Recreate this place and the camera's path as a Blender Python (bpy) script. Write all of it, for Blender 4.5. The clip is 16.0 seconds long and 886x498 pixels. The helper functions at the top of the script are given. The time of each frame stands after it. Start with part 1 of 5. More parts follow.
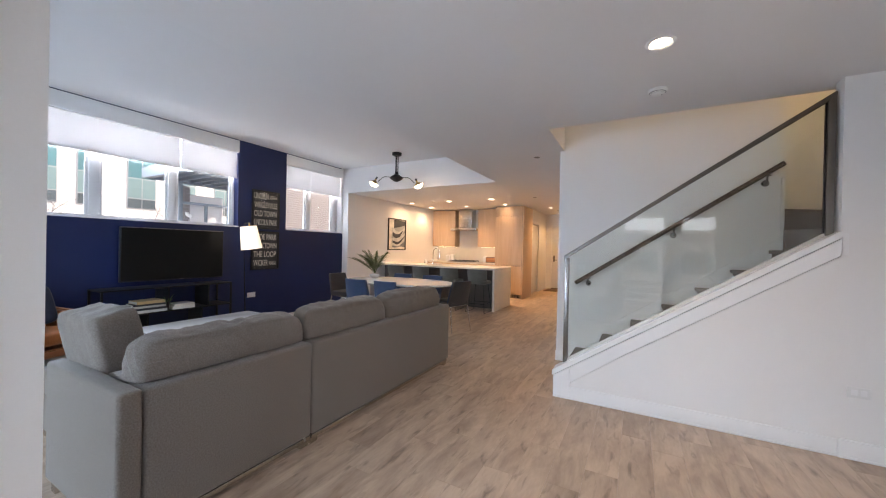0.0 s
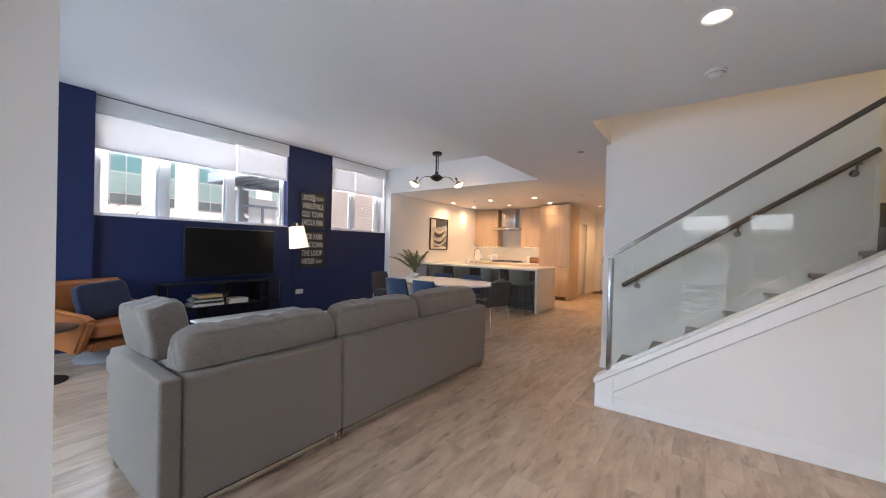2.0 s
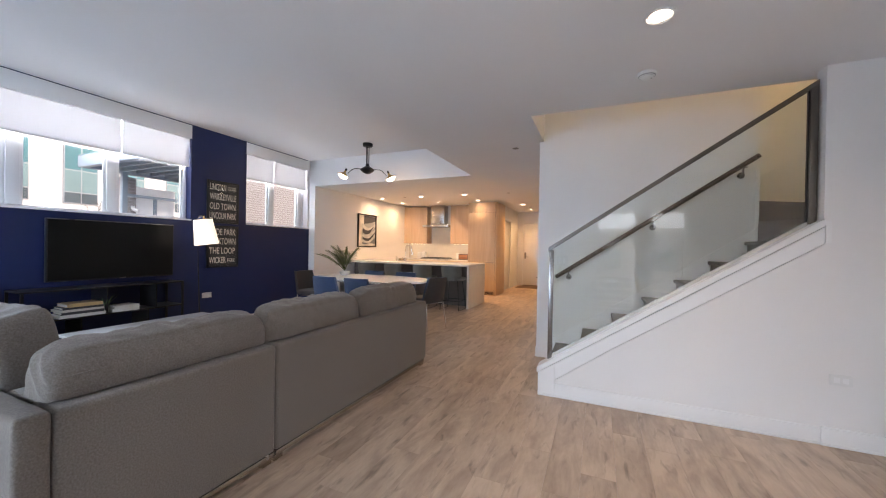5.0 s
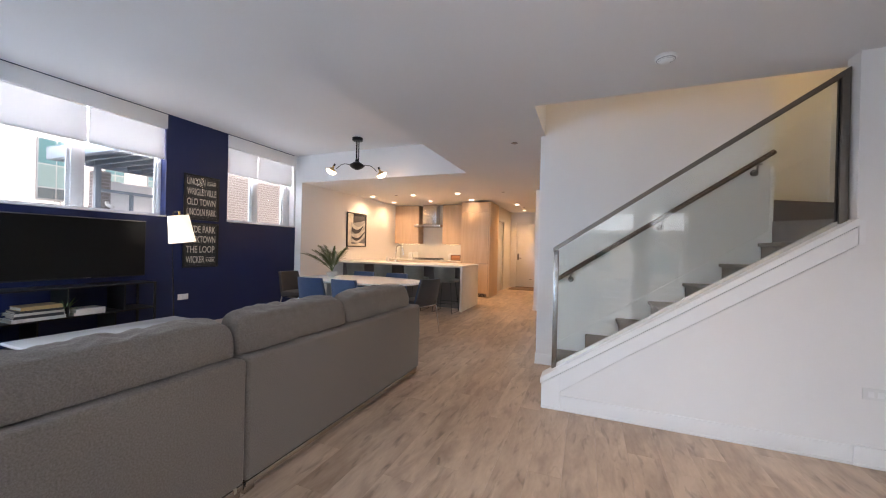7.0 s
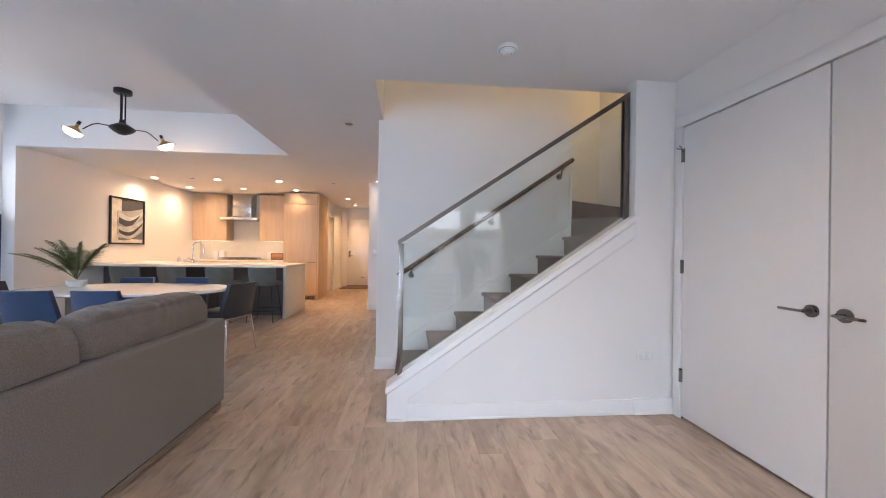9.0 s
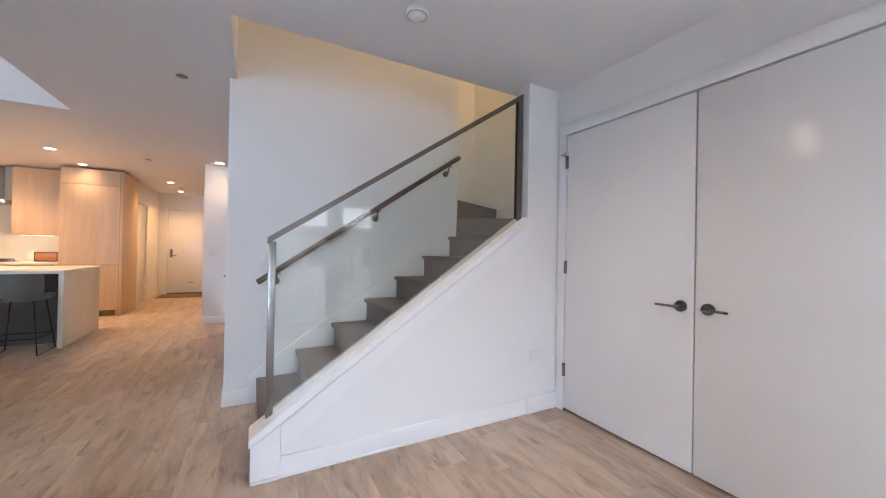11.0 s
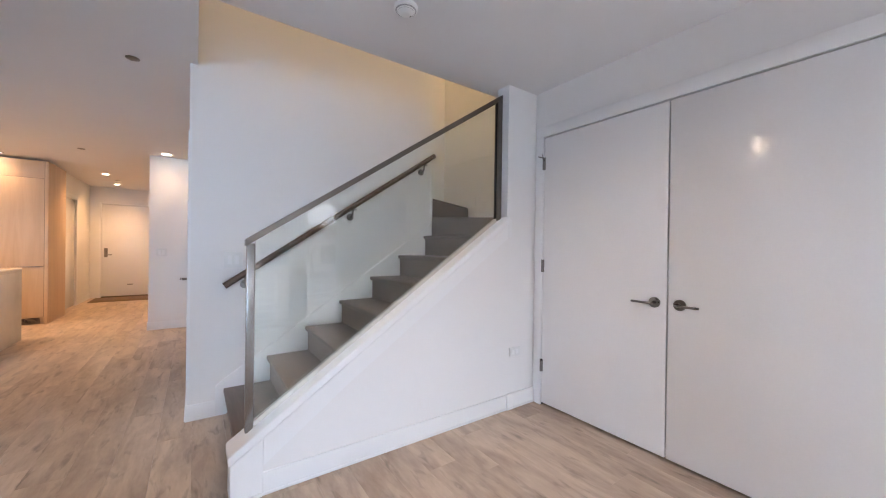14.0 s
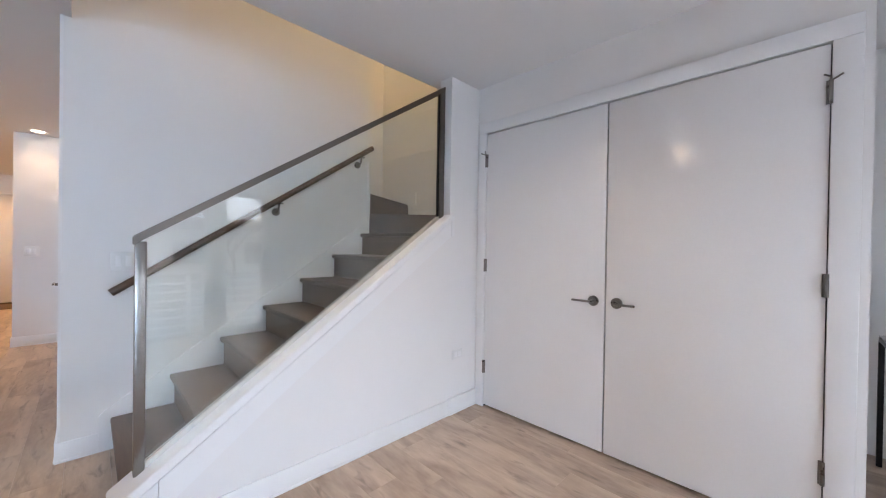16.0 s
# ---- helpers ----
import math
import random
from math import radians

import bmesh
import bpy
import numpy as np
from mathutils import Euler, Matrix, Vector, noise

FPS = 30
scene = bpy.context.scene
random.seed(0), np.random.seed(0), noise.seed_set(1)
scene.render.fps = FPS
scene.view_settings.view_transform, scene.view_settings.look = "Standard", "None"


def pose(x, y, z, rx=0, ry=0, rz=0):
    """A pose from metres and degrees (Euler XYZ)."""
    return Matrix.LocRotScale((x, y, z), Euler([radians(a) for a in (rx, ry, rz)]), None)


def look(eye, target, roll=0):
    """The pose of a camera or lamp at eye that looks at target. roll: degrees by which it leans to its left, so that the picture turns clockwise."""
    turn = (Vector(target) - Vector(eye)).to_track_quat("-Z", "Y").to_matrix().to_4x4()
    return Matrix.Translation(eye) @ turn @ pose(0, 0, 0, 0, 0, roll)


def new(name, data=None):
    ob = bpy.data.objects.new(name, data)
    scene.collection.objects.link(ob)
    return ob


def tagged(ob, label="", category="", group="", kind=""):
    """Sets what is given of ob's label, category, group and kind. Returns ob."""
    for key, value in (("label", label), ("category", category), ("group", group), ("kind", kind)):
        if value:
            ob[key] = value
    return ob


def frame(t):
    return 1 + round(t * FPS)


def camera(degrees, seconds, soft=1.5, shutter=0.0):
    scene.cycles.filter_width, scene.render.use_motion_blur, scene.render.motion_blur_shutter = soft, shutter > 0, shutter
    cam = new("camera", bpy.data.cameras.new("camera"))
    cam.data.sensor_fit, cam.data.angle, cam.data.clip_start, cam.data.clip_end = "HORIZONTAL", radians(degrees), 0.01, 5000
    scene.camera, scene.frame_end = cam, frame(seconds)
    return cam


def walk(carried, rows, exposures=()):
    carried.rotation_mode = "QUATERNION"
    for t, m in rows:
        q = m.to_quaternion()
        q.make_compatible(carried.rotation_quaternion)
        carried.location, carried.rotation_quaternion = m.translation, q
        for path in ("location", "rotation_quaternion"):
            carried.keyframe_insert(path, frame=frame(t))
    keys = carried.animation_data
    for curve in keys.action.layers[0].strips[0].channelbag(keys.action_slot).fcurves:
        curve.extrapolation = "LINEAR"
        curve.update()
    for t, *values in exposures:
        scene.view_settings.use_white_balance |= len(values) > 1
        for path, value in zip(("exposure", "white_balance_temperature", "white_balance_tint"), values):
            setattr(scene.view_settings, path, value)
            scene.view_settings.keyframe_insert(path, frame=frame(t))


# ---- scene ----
cam = camera(102.7, 16.0, 1.1)
PATH = [
    (0, (0.142, 0.248, 1.334), (-0.816, 2.003, 1.326), 1.2),
    (0.5, (0.152, 0.277, 1.332), (-0.881, 1.989, 1.315), 1.1),
    (1, (0.166, 0.311, 1.331), (-0.928, 1.986, 1.317), 1.2),
    (1.5, (0.203, 0.342, 1.327), (-0.952, 1.975, 1.312), 1.1),
    (2, (0.201, 0.355, 1.327), (-0.974, 1.973, 1.314), 1.4),
    (2.5, (0.161, 0.328, 1.317), (-1.01, 1.949, 1.305), 1.4),
    (3, (0.108, 0.319, 1.293), (-0.973, 2.001, 1.283), 1.5),
    (3.5, (0.079, 0.322, 1.277), (-0.886, 2.073, 1.271), 1.3),
    (4, (0.045, 0.333, 1.269), (-0.832, 2.131, 1.264), 1.4),
    (6.5, (-0.162, 0.585, 1.268), (-0.934, 2.43, 1.258), 1.1),
    (7, (-0.191, 0.638, 1.256), (-0.942, 2.492, 1.252), 1.4),
    (7.5, (-0.229, 0.702, 1.258), (-0.866, 2.598, 1.254), 1.4),
    (8, (-0.307, 0.781, 1.225), (-0.583, 2.762, 1.23), 1.4),
    (8.5, (-0.362, 0.877, 1.237), (-0.434, 2.876, 1.232), 0.9),
    (9, (-0.344, 1.054, 1.22), (-0.166, 3.046, 1.224), 0.8),
    (9.5, (-0.363, 1.217, 1.223), (0.092, 3.165, 1.232), 0.9),
    (10, (-0.419, 1.337, 1.212), (0.211, 3.235, 1.224), 1.1),
    (12.5, (-0.609, 1.637, 1.271), (0.594, 3.235, 1.273), 0.8),
    (13, (-0.632, 1.642, 1.277), (0.526, 3.272, 1.277), 0.7),
    (13.5, (-0.624, 1.611, 1.274), (0.517, 3.254, 1.268), 0.9),
    (14, (-0.649, 1.623, 1.254), (0.497, 3.262, 1.247), 0.8),
    (14.5, (-0.663, 1.657, 1.246), (0.491, 3.29, 1.238), 1.1),
    (15, (-0.642, 1.726, 1.248), (0.535, 3.343, 1.231), 1.1),
    (15.5, (-0.61, 1.781, 1.241), (0.7, 3.292, 1.229), 0.8),
    (16, (-0.567, 1.76, 1.26), (0.847, 3.175, 1.247), 0.9),
]
walk(cam, [(t, look(eye, target, roll)) for t, eye, target, roll in PATH], [(0, 0.17, 7200, 18), (7, 0.19, 7220, 19), (8, 0.33, 7000, 18), (9, 0.36, 6850, 19), (12.5, 0.47, 6780, 18), (14, 0.47, 6830, 19), (16, 0.48, 6720, 17)])

# ---- world, sun, large lights ----
world = bpy.data.worlds.new("world")
scene.world = world
world.use_nodes = True
wn = world.node_tree.nodes
sky = wn.new("ShaderNodeTexSky")
sky.sky_type, sky.sun_disc = "NISHITA", False
sky.sun_elevation, sky.sun_rotation = radians(43), radians(55)
sky.dust_density, sky.air_density = 3.0, 1.0
world.node_tree.links.new(sky.outputs[0], wn["Background"].inputs[0])
wn["Background"].inputs[1].default_value = 0.15
sun = new("sun", bpy.data.lights.new("sun", "SUN"))
sun.data.energy, sun.data.angle, sun.data.color = 5.0, radians(12), (1, 0.95, 0.88)
sun.matrix_world = look((32, 22, 36), (0, 0, 0))

CEIL, TRAY, XW, XA, YE = 2.53, 3.08, -5.78, -5.62, 6.27
YB, YT = -2.4, -0.07


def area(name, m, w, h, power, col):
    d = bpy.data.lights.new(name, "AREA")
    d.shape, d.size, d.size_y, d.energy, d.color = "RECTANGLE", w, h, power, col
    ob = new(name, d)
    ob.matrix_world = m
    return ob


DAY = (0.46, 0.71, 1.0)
# area lamps stand in for daylight behind the shades and in the south window
area("window_daylight_fill", look((XW - 0.11, 2.6, 2.70), (0, 2.6, 2.70)), 2.4, 0.46, 66, (0.90, 0.94, 1.0))
area("window_daylight_fill", look((XW - 0.11, 5.5, 2.70), (0, 5.5, 2.70)), 1.4, 0.46, 28, (0.90, 0.94, 1.0))
area("window_daylight_fill", look((-3.4, YB - 0.25, 1.20), (-3.4, 1.5, 0.45)), 3.6, 1.7, 138, DAY)
# unseen lamps added as light thrown up from the street below the high windows
area("street_bounce_fill", look((XW - 0.62, 2.6, 1.42), (XW + 1.4, 2.6, 2.95)), 2.4, 0.5, 20, (0.60, 0.80, 1.0))
area("street_bounce_fill", look((XW - 0.62, 5.5, 1.42), (XW + 1.4, 5.5, 2.95)), 1.4, 0.5, 22, (0.60, 0.80, 1.0))
# unseen lamp added as sky light that reaches the sofa tops
area("street_sky_fill", look((XW - 4.5, 2.9, 4.1), (-2.0, 2.6, 0.9)), 4.5, 0.7, 620, (0.62, 0.80, 1.0))
# added lamps in place of the sky and ground bounce at the terrace
area("terrace_sky_fill", look((1.5, YT - 2.6, 2.95), (0.65, 2.2, 0.5)), 6.4, 1.2, 310, (0.62, 0.81, 1.0))
area("terrace_bounce_fill", look((0.65, YT - 0.95, -0.27), (0.65, YT - 0.85, 2.5)), 3.0, 0.9, 80, (0.70, 0.84, 1.0))
WARM = (1.0, 0.70, 0.42)
AMBER = (1.0, 0.59, 0.25)
MILD = (1.0, 0.80, 0.60)


def spot_lamp(name, x, y, z, power, col, deg=150, soft=0.07, target=None):
    d = bpy.data.lights.new(name, "SPOT")
    d.energy, d.color, d.spot_size, d.spot_blend, d.shadow_soft_size = power, col, radians(deg), 1.0, soft
    ob = new(name, d)
    ob.matrix_world = look((x, y, z), target or (x, y + 0.001, 0))
    return ob


def point_lamp(name, x, y, z, power, col, soft=0.05):
    d = bpy.data.lights.new(name, "POINT")
    d.energy, d.color, d.shadow_soft_size = power, col, soft
    ob = new(name, d)
    ob.location = (x, y, z)
    return ob


# ---- materials ----
def nodes_of(name):
    m = bpy.data.materials.new(name)
    m.use_nodes = True
    nt = m.node_tree
    return m, nt, nt.nodes, nt.links, nt.nodes["Principled BSDF"]


def M(name, col, rough=0.5, metal=0.0, var=0.06, scale=3.0, bump=0.0, bscale=80.0, col2=None, spec=0.5, coat=0.0, stretch=(1, 1, 1), rand=0.0, sheen=0.0, rvar=0.03):
    m, nt, N, L, b = nodes_of(name)
    tc, mp = N.new("ShaderNodeTexCoord"), N.new("ShaderNodeMapping")
    mp.inputs["Scale"].default_value = stretch
    L.new(tc.outputs["Object"], mp.inputs[0])
    n1, n2 = N.new("ShaderNodeTexNoise"), N.new("ShaderNodeTexNoise")
    n1.inputs["Scale"].default_value, n1.inputs["Detail"].default_value = scale, 5
    n2.inputs["Scale"].default_value, n2.inputs["Detail"].default_value = bscale, 3
    L.new(mp.outputs[0], n1.inputs[0]); L.new(mp.outputs[0], n2.inputs[0])
    mix = N.new("ShaderNodeMix"); mix.data_type = "RGBA"
    a = [max(0, c * (1 - var)) for c in col]
    z = list(col2) if col2 else [min(1, c * (1 + var)) for c in col]
    mix.inputs[6].default_value, mix.inputs[7].default_value = (*a, 1), (*z, 1)
    ramp = N.new("ShaderNodeMapRange")
    ramp.inputs[1].default_value, ramp.inputs[2].default_value = 0.3, 0.7
    L.new(n1.outputs[0], ramp.inputs[0])
    L.new(ramp.outputs[0], mix.inputs[0])
    out = mix.outputs[2]
    fine = N.new("ShaderNodeMix"); fine.data_type, fine.blend_type = "RGBA", "MULTIPLY"
    fine.inputs[0].default_value = 1.0
    fr = N.new("ShaderNodeMapRange")
    fr.inputs[1].default_value, fr.inputs[2].default_value, fr.inputs[3].default_value, fr.inputs[4].default_value = 0.25, 0.75, 1 - var * 0.8, 1 + var * 0.8
    L.new(n2.outputs[0], fr.inputs[0]); L.new(fr.outputs[0], fine.inputs[7]); L.new(out, fine.inputs[6])
    out = fine.outputs[2]
    if rand:
        oi, hr = N.new("ShaderNodeObjectInfo"), N.new("ShaderNodeMapRange")
        hr.inputs[3].default_value, hr.inputs[4].default_value = 1 - rand, 1 + rand
        mul = N.new("ShaderNodeMix"); mul.data_type, mul.blend_type = "RGBA", "MULTIPLY"
        mul.inputs[0].default_value = 1.0
        L.new(oi.outputs["Random"], hr.inputs[0]); L.new(hr.outputs[0], mul.inputs[7]); L.new(out, mul.inputs[6])
        out = mul.outputs[2]
    L.new(out, b.inputs["Base Color"])
    rr = N.new("ShaderNodeMapRange")
    rr.inputs[3].default_value, rr.inputs[4].default_value = max(0.02, rough - rvar), min(1, rough + rvar)
    L.new(n1.outputs[0], rr.inputs[0]); L.new(rr.outputs[0], b.inputs["Roughness"])
    b.inputs["Metallic"].default_value, b.inputs["Specular IOR Level"].default_value = metal, spec
    b.inputs["Coat Weight"].default_value, b.inputs["Sheen Weight"].default_value = coat, sheen
    if bump:
        bp = N.new("ShaderNodeBump")
        bp.inputs["Strength"].default_value, bp.inputs["Distance"].default_value = bump, 0.002
        L.new(n2.outputs[0], bp.inputs["Height"]); L.new(bp.outputs[0], b.inputs["Normal"])
    return m


def glow(name, col, strength):
    m, nt, N, L, b = nodes_of(name)
    b.inputs["Base Color"].default_value = (*col, 1)
    b.inputs["Emission Color"].default_value = (*col, 1)
    b.inputs["Emission Strength"].default_value = strength
    return m


def glass(name, col=(1, 1, 1), rough=0.0):
    m, nt, N, L, b = nodes_of(name)
    b.inputs["Base Color"].default_value = (*col, 1)
    b.inputs["Transmission Weight"].default_value, b.inputs["Roughness"].default_value, b.inputs["IOR"].default_value = 1.0, rough, 1.5
    return m


def wood(name, dark, light, axis="z", rough=0.45, scale=1.0, rand=0.12, contrast=0.0, bump=0.15, knots=0.0):
    """Wood with its grain along one axis of the object."""
    m, nt, N, L, b = nodes_of(name)
    tc, mp, oi, add = N.new("ShaderNodeTexCoord"), N.new("ShaderNodeMapping"), N.new("ShaderNodeObjectInfo"), N.new("ShaderNodeVectorMath")
    sc = {"x": (1.2, 14, 14), "y": (14, 1.2 + 2.0 * knots, 14), "z": (14, 14, 1.2)}[axis]
    mp.inputs["Scale"].default_value = [s * scale for s in sc]
    add.operation = "MULTIPLY_ADD"
    geo, rs = N.new("ShaderNodeNewGeometry"), N.new("ShaderNodeMath")
    rs.operation = "ADD"
    L.new(oi.outputs["Random"], rs.inputs[0]); L.new(geo.outputs["Random Per Island"], rs.inputs[1])
    fr = N.new("ShaderNodeMath"); fr.operation = "FRACT"
    L.new(rs.outputs[0], fr.inputs[0])
    L.new(fr.outputs[0], add.inputs[0]); add.inputs[1].default_value = (37, 53, 71)
    L.new(tc.outputs["Object"], add.inputs[2])
    L.new(add.outputs[0], mp.inputs[0])
    n1, n2, n3 = (N.new("ShaderNodeTexNoise") for _ in range(3))
    n1.inputs["Scale"].default_value, n1.inputs["Detail"].default_value, n1.inputs["Distortion"].default_value = 1.0, 6, 0.8
    n2.inputs["Scale"].default_value, n2.inputs["Detail"].default_value = 7.0, 3
    n3.inputs["Scale"].default_value, n3.inputs["Detail"].default_value = 0.22, 3
    for n in (n1, n2, n3):
        L.new(mp.outputs[0], n.inputs[0])
    cr = N.new("ShaderNodeValToRGB")
    cr.color_ramp.elements[0].position, cr.color_ramp.elements[0].color = 0.30 + contrast * 0.1, (*dark, 1)
    cr.color_ramp.elements[1].position, cr.color_ramp.elements[1].color = 0.64 - contrast * 0.08, (*light, 1)
    mixf = N.new("ShaderNodeMath"); mixf.operation = "MULTIPLY_ADD"
    L.new(n2.outputs[0], mixf.inputs[0]); mixf.inputs[1].default_value = 0.22
    big = N.new("ShaderNodeMath"); big.operation = "MULTIPLY_ADD"
    L.new(n3.outputs[0], big.inputs[0]); big.inputs[1].default_value = 0.5
    sub = N.new("ShaderNodeMath"); sub.operation = "MULTIPLY_ADD"
    L.new(n1.outputs[0], sub.inputs[0]); sub.inputs[1].default_value, sub.inputs[2].default_value = 0.9, -0.31
    L.new(sub.outputs[0], big.inputs[2]); L.new(big.outputs[0], mixf.inputs[2])
    L.new(mixf.outputs[0], cr.inputs[0])
    hr, mul = N.new("ShaderNodeMapRange"), N.new("ShaderNodeMix")
    mul.data_type, mul.blend_type = "RGBA", "MULTIPLY"
    mul.inputs[0].default_value = 1.0
    hr.inputs[3].default_value, hr.inputs[4].default_value = 1 - rand, 1 + rand
    L.new(fr.outputs[0], hr.inputs[0]); L.new(hr.outputs[0], mul.inputs[7]); L.new(cr.outputs[0], mul.inputs[6])
    col_out = mul.outputs[2]
    if knots:
        mk, vk, nk = N.new("ShaderNodeMapping"), N.new("ShaderNodeTexNoise"), N.new("ShaderNodeMapRange")
        mk.inputs["Scale"].default_value = (13, 3.0, 1) if axis == "y" else (3.0, 13, 1)
        L.new(add.outputs[0], mk.inputs[0]); L.new(mk.outputs[0], vk.inputs[0])
        vk.inputs["Scale"].default_value, vk.inputs["Detail"].default_value, vk.inputs["Distortion"].default_value = 1.6, 4, 0.6
        nk.inputs[1].default_value, nk.inputs[2].default_value, nk.inputs[3].default_value, nk.inputs[4].default_value = 0.57, 0.75, 1.0, 1 - 0.40 * knots
        L.new(vk.outputs[0], nk.inputs[0])
        mk2 = N.new("ShaderNodeMix"); mk2.data_type, mk2.blend_type = "RGBA", "MULTIPLY"
        mk2.inputs[0].default_value = 1.0
        L.new(col_out, mk2.inputs[6]); L.new(nk.outputs[0], mk2.inputs[7])
        col_out = mk2.outputs[2]
    L.new(col_out, b.inputs["Base Color"])
    rr = N.new("ShaderNodeMapRange"); rr.inputs[3].default_value, rr.inputs[4].default_value = rough - 0.03, rough + 0.05
    L.new(n1.outputs[0], rr.inputs[0]); L.new(rr.outputs[0], b.inputs["Roughness"])
    bp = N.new("ShaderNodeBump"); bp.inputs["Strength"].default_value, bp.inputs["Distance"].default_value = bump, 0.001
    L.new(mixf.outputs[0], bp.inputs["Height"]); L.new(bp.outputs[0], b.inputs["Normal"])
    return m


m_paint = M("white_wall_paint", (0.78, 0.77, 0.76), 0.6, var=0.012, scale=1.5, bump=0.06, bscale=260)
m_ceiling = M("ceiling_paint", (0.74, 0.73, 0.73), 0.8, var=0.012, scale=1.2, bump=0.05, bscale=200)
m_trim = M("trim_semigloss", (0.80, 0.80, 0.80), 0.32, var=0.01, scale=4, bump=0.03, bscale=120)
m_door = M("door_semigloss", (0.80, 0.79, 0.785), 0.20, rvar=0.0, var=0.012, scale=3, bump=0.03, bscale=90)
m_blue = M("navy_wall_paint", (0.0038, 0.0135, 0.074), 0.55, var=0.06, scale=1.5, bump=0.06, bscale=260)
m_floor = wood("floor_plank_oak", (0.29, 0.202, 0.145), (0.56, 0.428, 0.326), "y", 0.36, 0.55, 0.03, -0.5, 0.06, 1.15)
m_joint = M("floor_joint", (0.38, 0.28, 0.205), 0.8)
m_tread = wood("stair_tread_wood", (0.074, 0.050, 0.039), (0.150, 0.108, 0.085), "y", 0.42, 0.8, 0.08, 0.0, 0.1)
m_hand = wood("handrail_walnut", (0.045, 0.026, 0.017), (0.10, 0.06, 0.04), "x", 0.35, 1.0)
m_cab = wood("cabinet_oak", (0.53, 0.36, 0.225), (0.63, 0.455, 0.305), "z", 0.45, 0.7, 0.03, -0.8, 0.04)
m_cabdark = M("cabinet_gap_shade", (0.06, 0.04, 0.03), 0.8)
m_quartz = M("white_quartz", (0.68, 0.63, 0.55), 0.25, var=0.03, scale=6, bscale=150)
m_marble = M("white_marble_top", (0.80, 0.79, 0.78), 0.12, var=0.03, scale=2.5, col2=(0.84, 0.84, 0.84), bscale=14, coat=0.3)
m_steel = M("brushed_steel", (0.18, 0.165, 0.15), 0.30, 1.0, rvar=0.01, var=0.03, scale=5, bump=0.05, bscale=200, stretch=(1, 1, 0.1))
m_hood = M("hood_stainless", (0.56, 0.53, 0.49), 0.27, 1.0, rvar=0.01, var=0.03, scale=5, bump=0.05, bscale=200, stretch=(0.1, 1, 1))
m_post = M("brushed_steel_post", (0.27, 0.262, 0.25), 0.27, 1.0, rvar=0.01, var=0.04, scale=5, bump=0.05, bscale=200, stretch=(1, 1, 0.1))
m_nickel = M("satin_nickel", (0.22, 0.205, 0.19), 0.28, 1.0, var=0.05, scale=20)
m_chrome = M("chrome", (0.72, 0.72, 0.72), 0.10, 1.0, var=0.03, scale=20)
m_blackm = M("black_metal", (0.014, 0.014, 0.015), 0.42, 0.4, var=0.1, scale=20)
m_brass = M("brass", (0.55, 0.36, 0.14), 0.28, 1.0, var=0.05, scale=20)
m_sofa = M("grey_sofa_fabric", (0.190, 0.163, 0.141), 0.95, var=0.22, scale=150, bump=0.8, bscale=330, sheen=0.22, spec=0.2)
m_bluefab = M("blue_chair_fabric", (0.035, 0.063, 0.128), 0.9, var=0.09, scale=8, bump=0.5, bscale=500, sheen=0.25, spec=0.2)
m_navyfab = M("navy_cushion_fabric", (0.017, 0.025, 0.056), 0.92, var=0.10, scale=8, bump=0.5, bscale=420, sheen=0.3, spec=0.2)
m_darkleather = M("dark_grey_leather", (0.050, 0.045, 0.045), 0.5, var=0.10, scale=12, bump=0.2, bscale=200)
m_stool = M("grey_stool_leather", (0.115, 0.122, 0.108), 0.5, var=0.08, scale=12, bump=0.2, bscale=200)
m_tan = M("cognac_leather", (0.36, 0.115, 0.030), 0.42, var=0.14, scale=7, bump=0.25, bscale=130)
m_tanshell = M("cognac_shell", (0.30, 0.10, 0.03), 0.38, var=0.12, scale=5)
m_shade, nt_, N_, L_, b_ = nodes_of("roller_shade_fabric")
b_.inputs["Base Color"].default_value, b_.inputs["Roughness"].default_value = (0.75, 0.75, 0.77, 1), 0.9
wv, tr_, mx_ = N_.new("ShaderNodeTexNoise"), N_.new("ShaderNodeBsdfTranslucent"), N_.new("ShaderNodeMixShader")
wv.inputs["Scale"].default_value = 300
tr_.inputs[0].default_value, mx_.inputs[0].default_value = (0.70, 0.71, 0.72, 1), 0.18
bp_ = N_.new("ShaderNodeBump"); bp_.inputs["Strength"].default_value, bp_.inputs["Distance"].default_value = 0.15, 0.001
L_.new(wv.outputs[0], bp_.inputs["Height"]); L_.new(bp_.outputs[0], b_.inputs["Normal"])
L_.new(b_.outputs[0], mx_.inputs[1]); L_.new(tr_.outputs[0], mx_.inputs[2])
L_.new(mx_.outputs[0], N_["Material Output"].inputs[0])
m_screen = M("tv_screen_black", (0.010, 0.009, 0.008), 0.30, var=0.05, spec=0.12)
m_tvcase = M("tv_case_black", (0.012, 0.012, 0.013), 0.4)
m_frameblk = M("black_picture_frame", (0.010, 0.010, 0.011), 0.35)
m_whitepl = M("white_plastic", (0.74, 0.74, 0.73), 0.35, var=0.01)
m_vinyl = M("white_window_frame", (0.74, 0.75, 0.77), 0.4, var=0.02)
m_pane = glass("window_glass", (1.0, 1.0, 1.0))
m_railglass = glass("rail_glass", (0.93, 0.985, 0.955))
m_lampglow = glow("downlight_lens", (1.0, 0.86, 0.68), 20.0)
m_bulb = glow("warm_bulb", (1.0, 0.86, 0.68), 9.0)
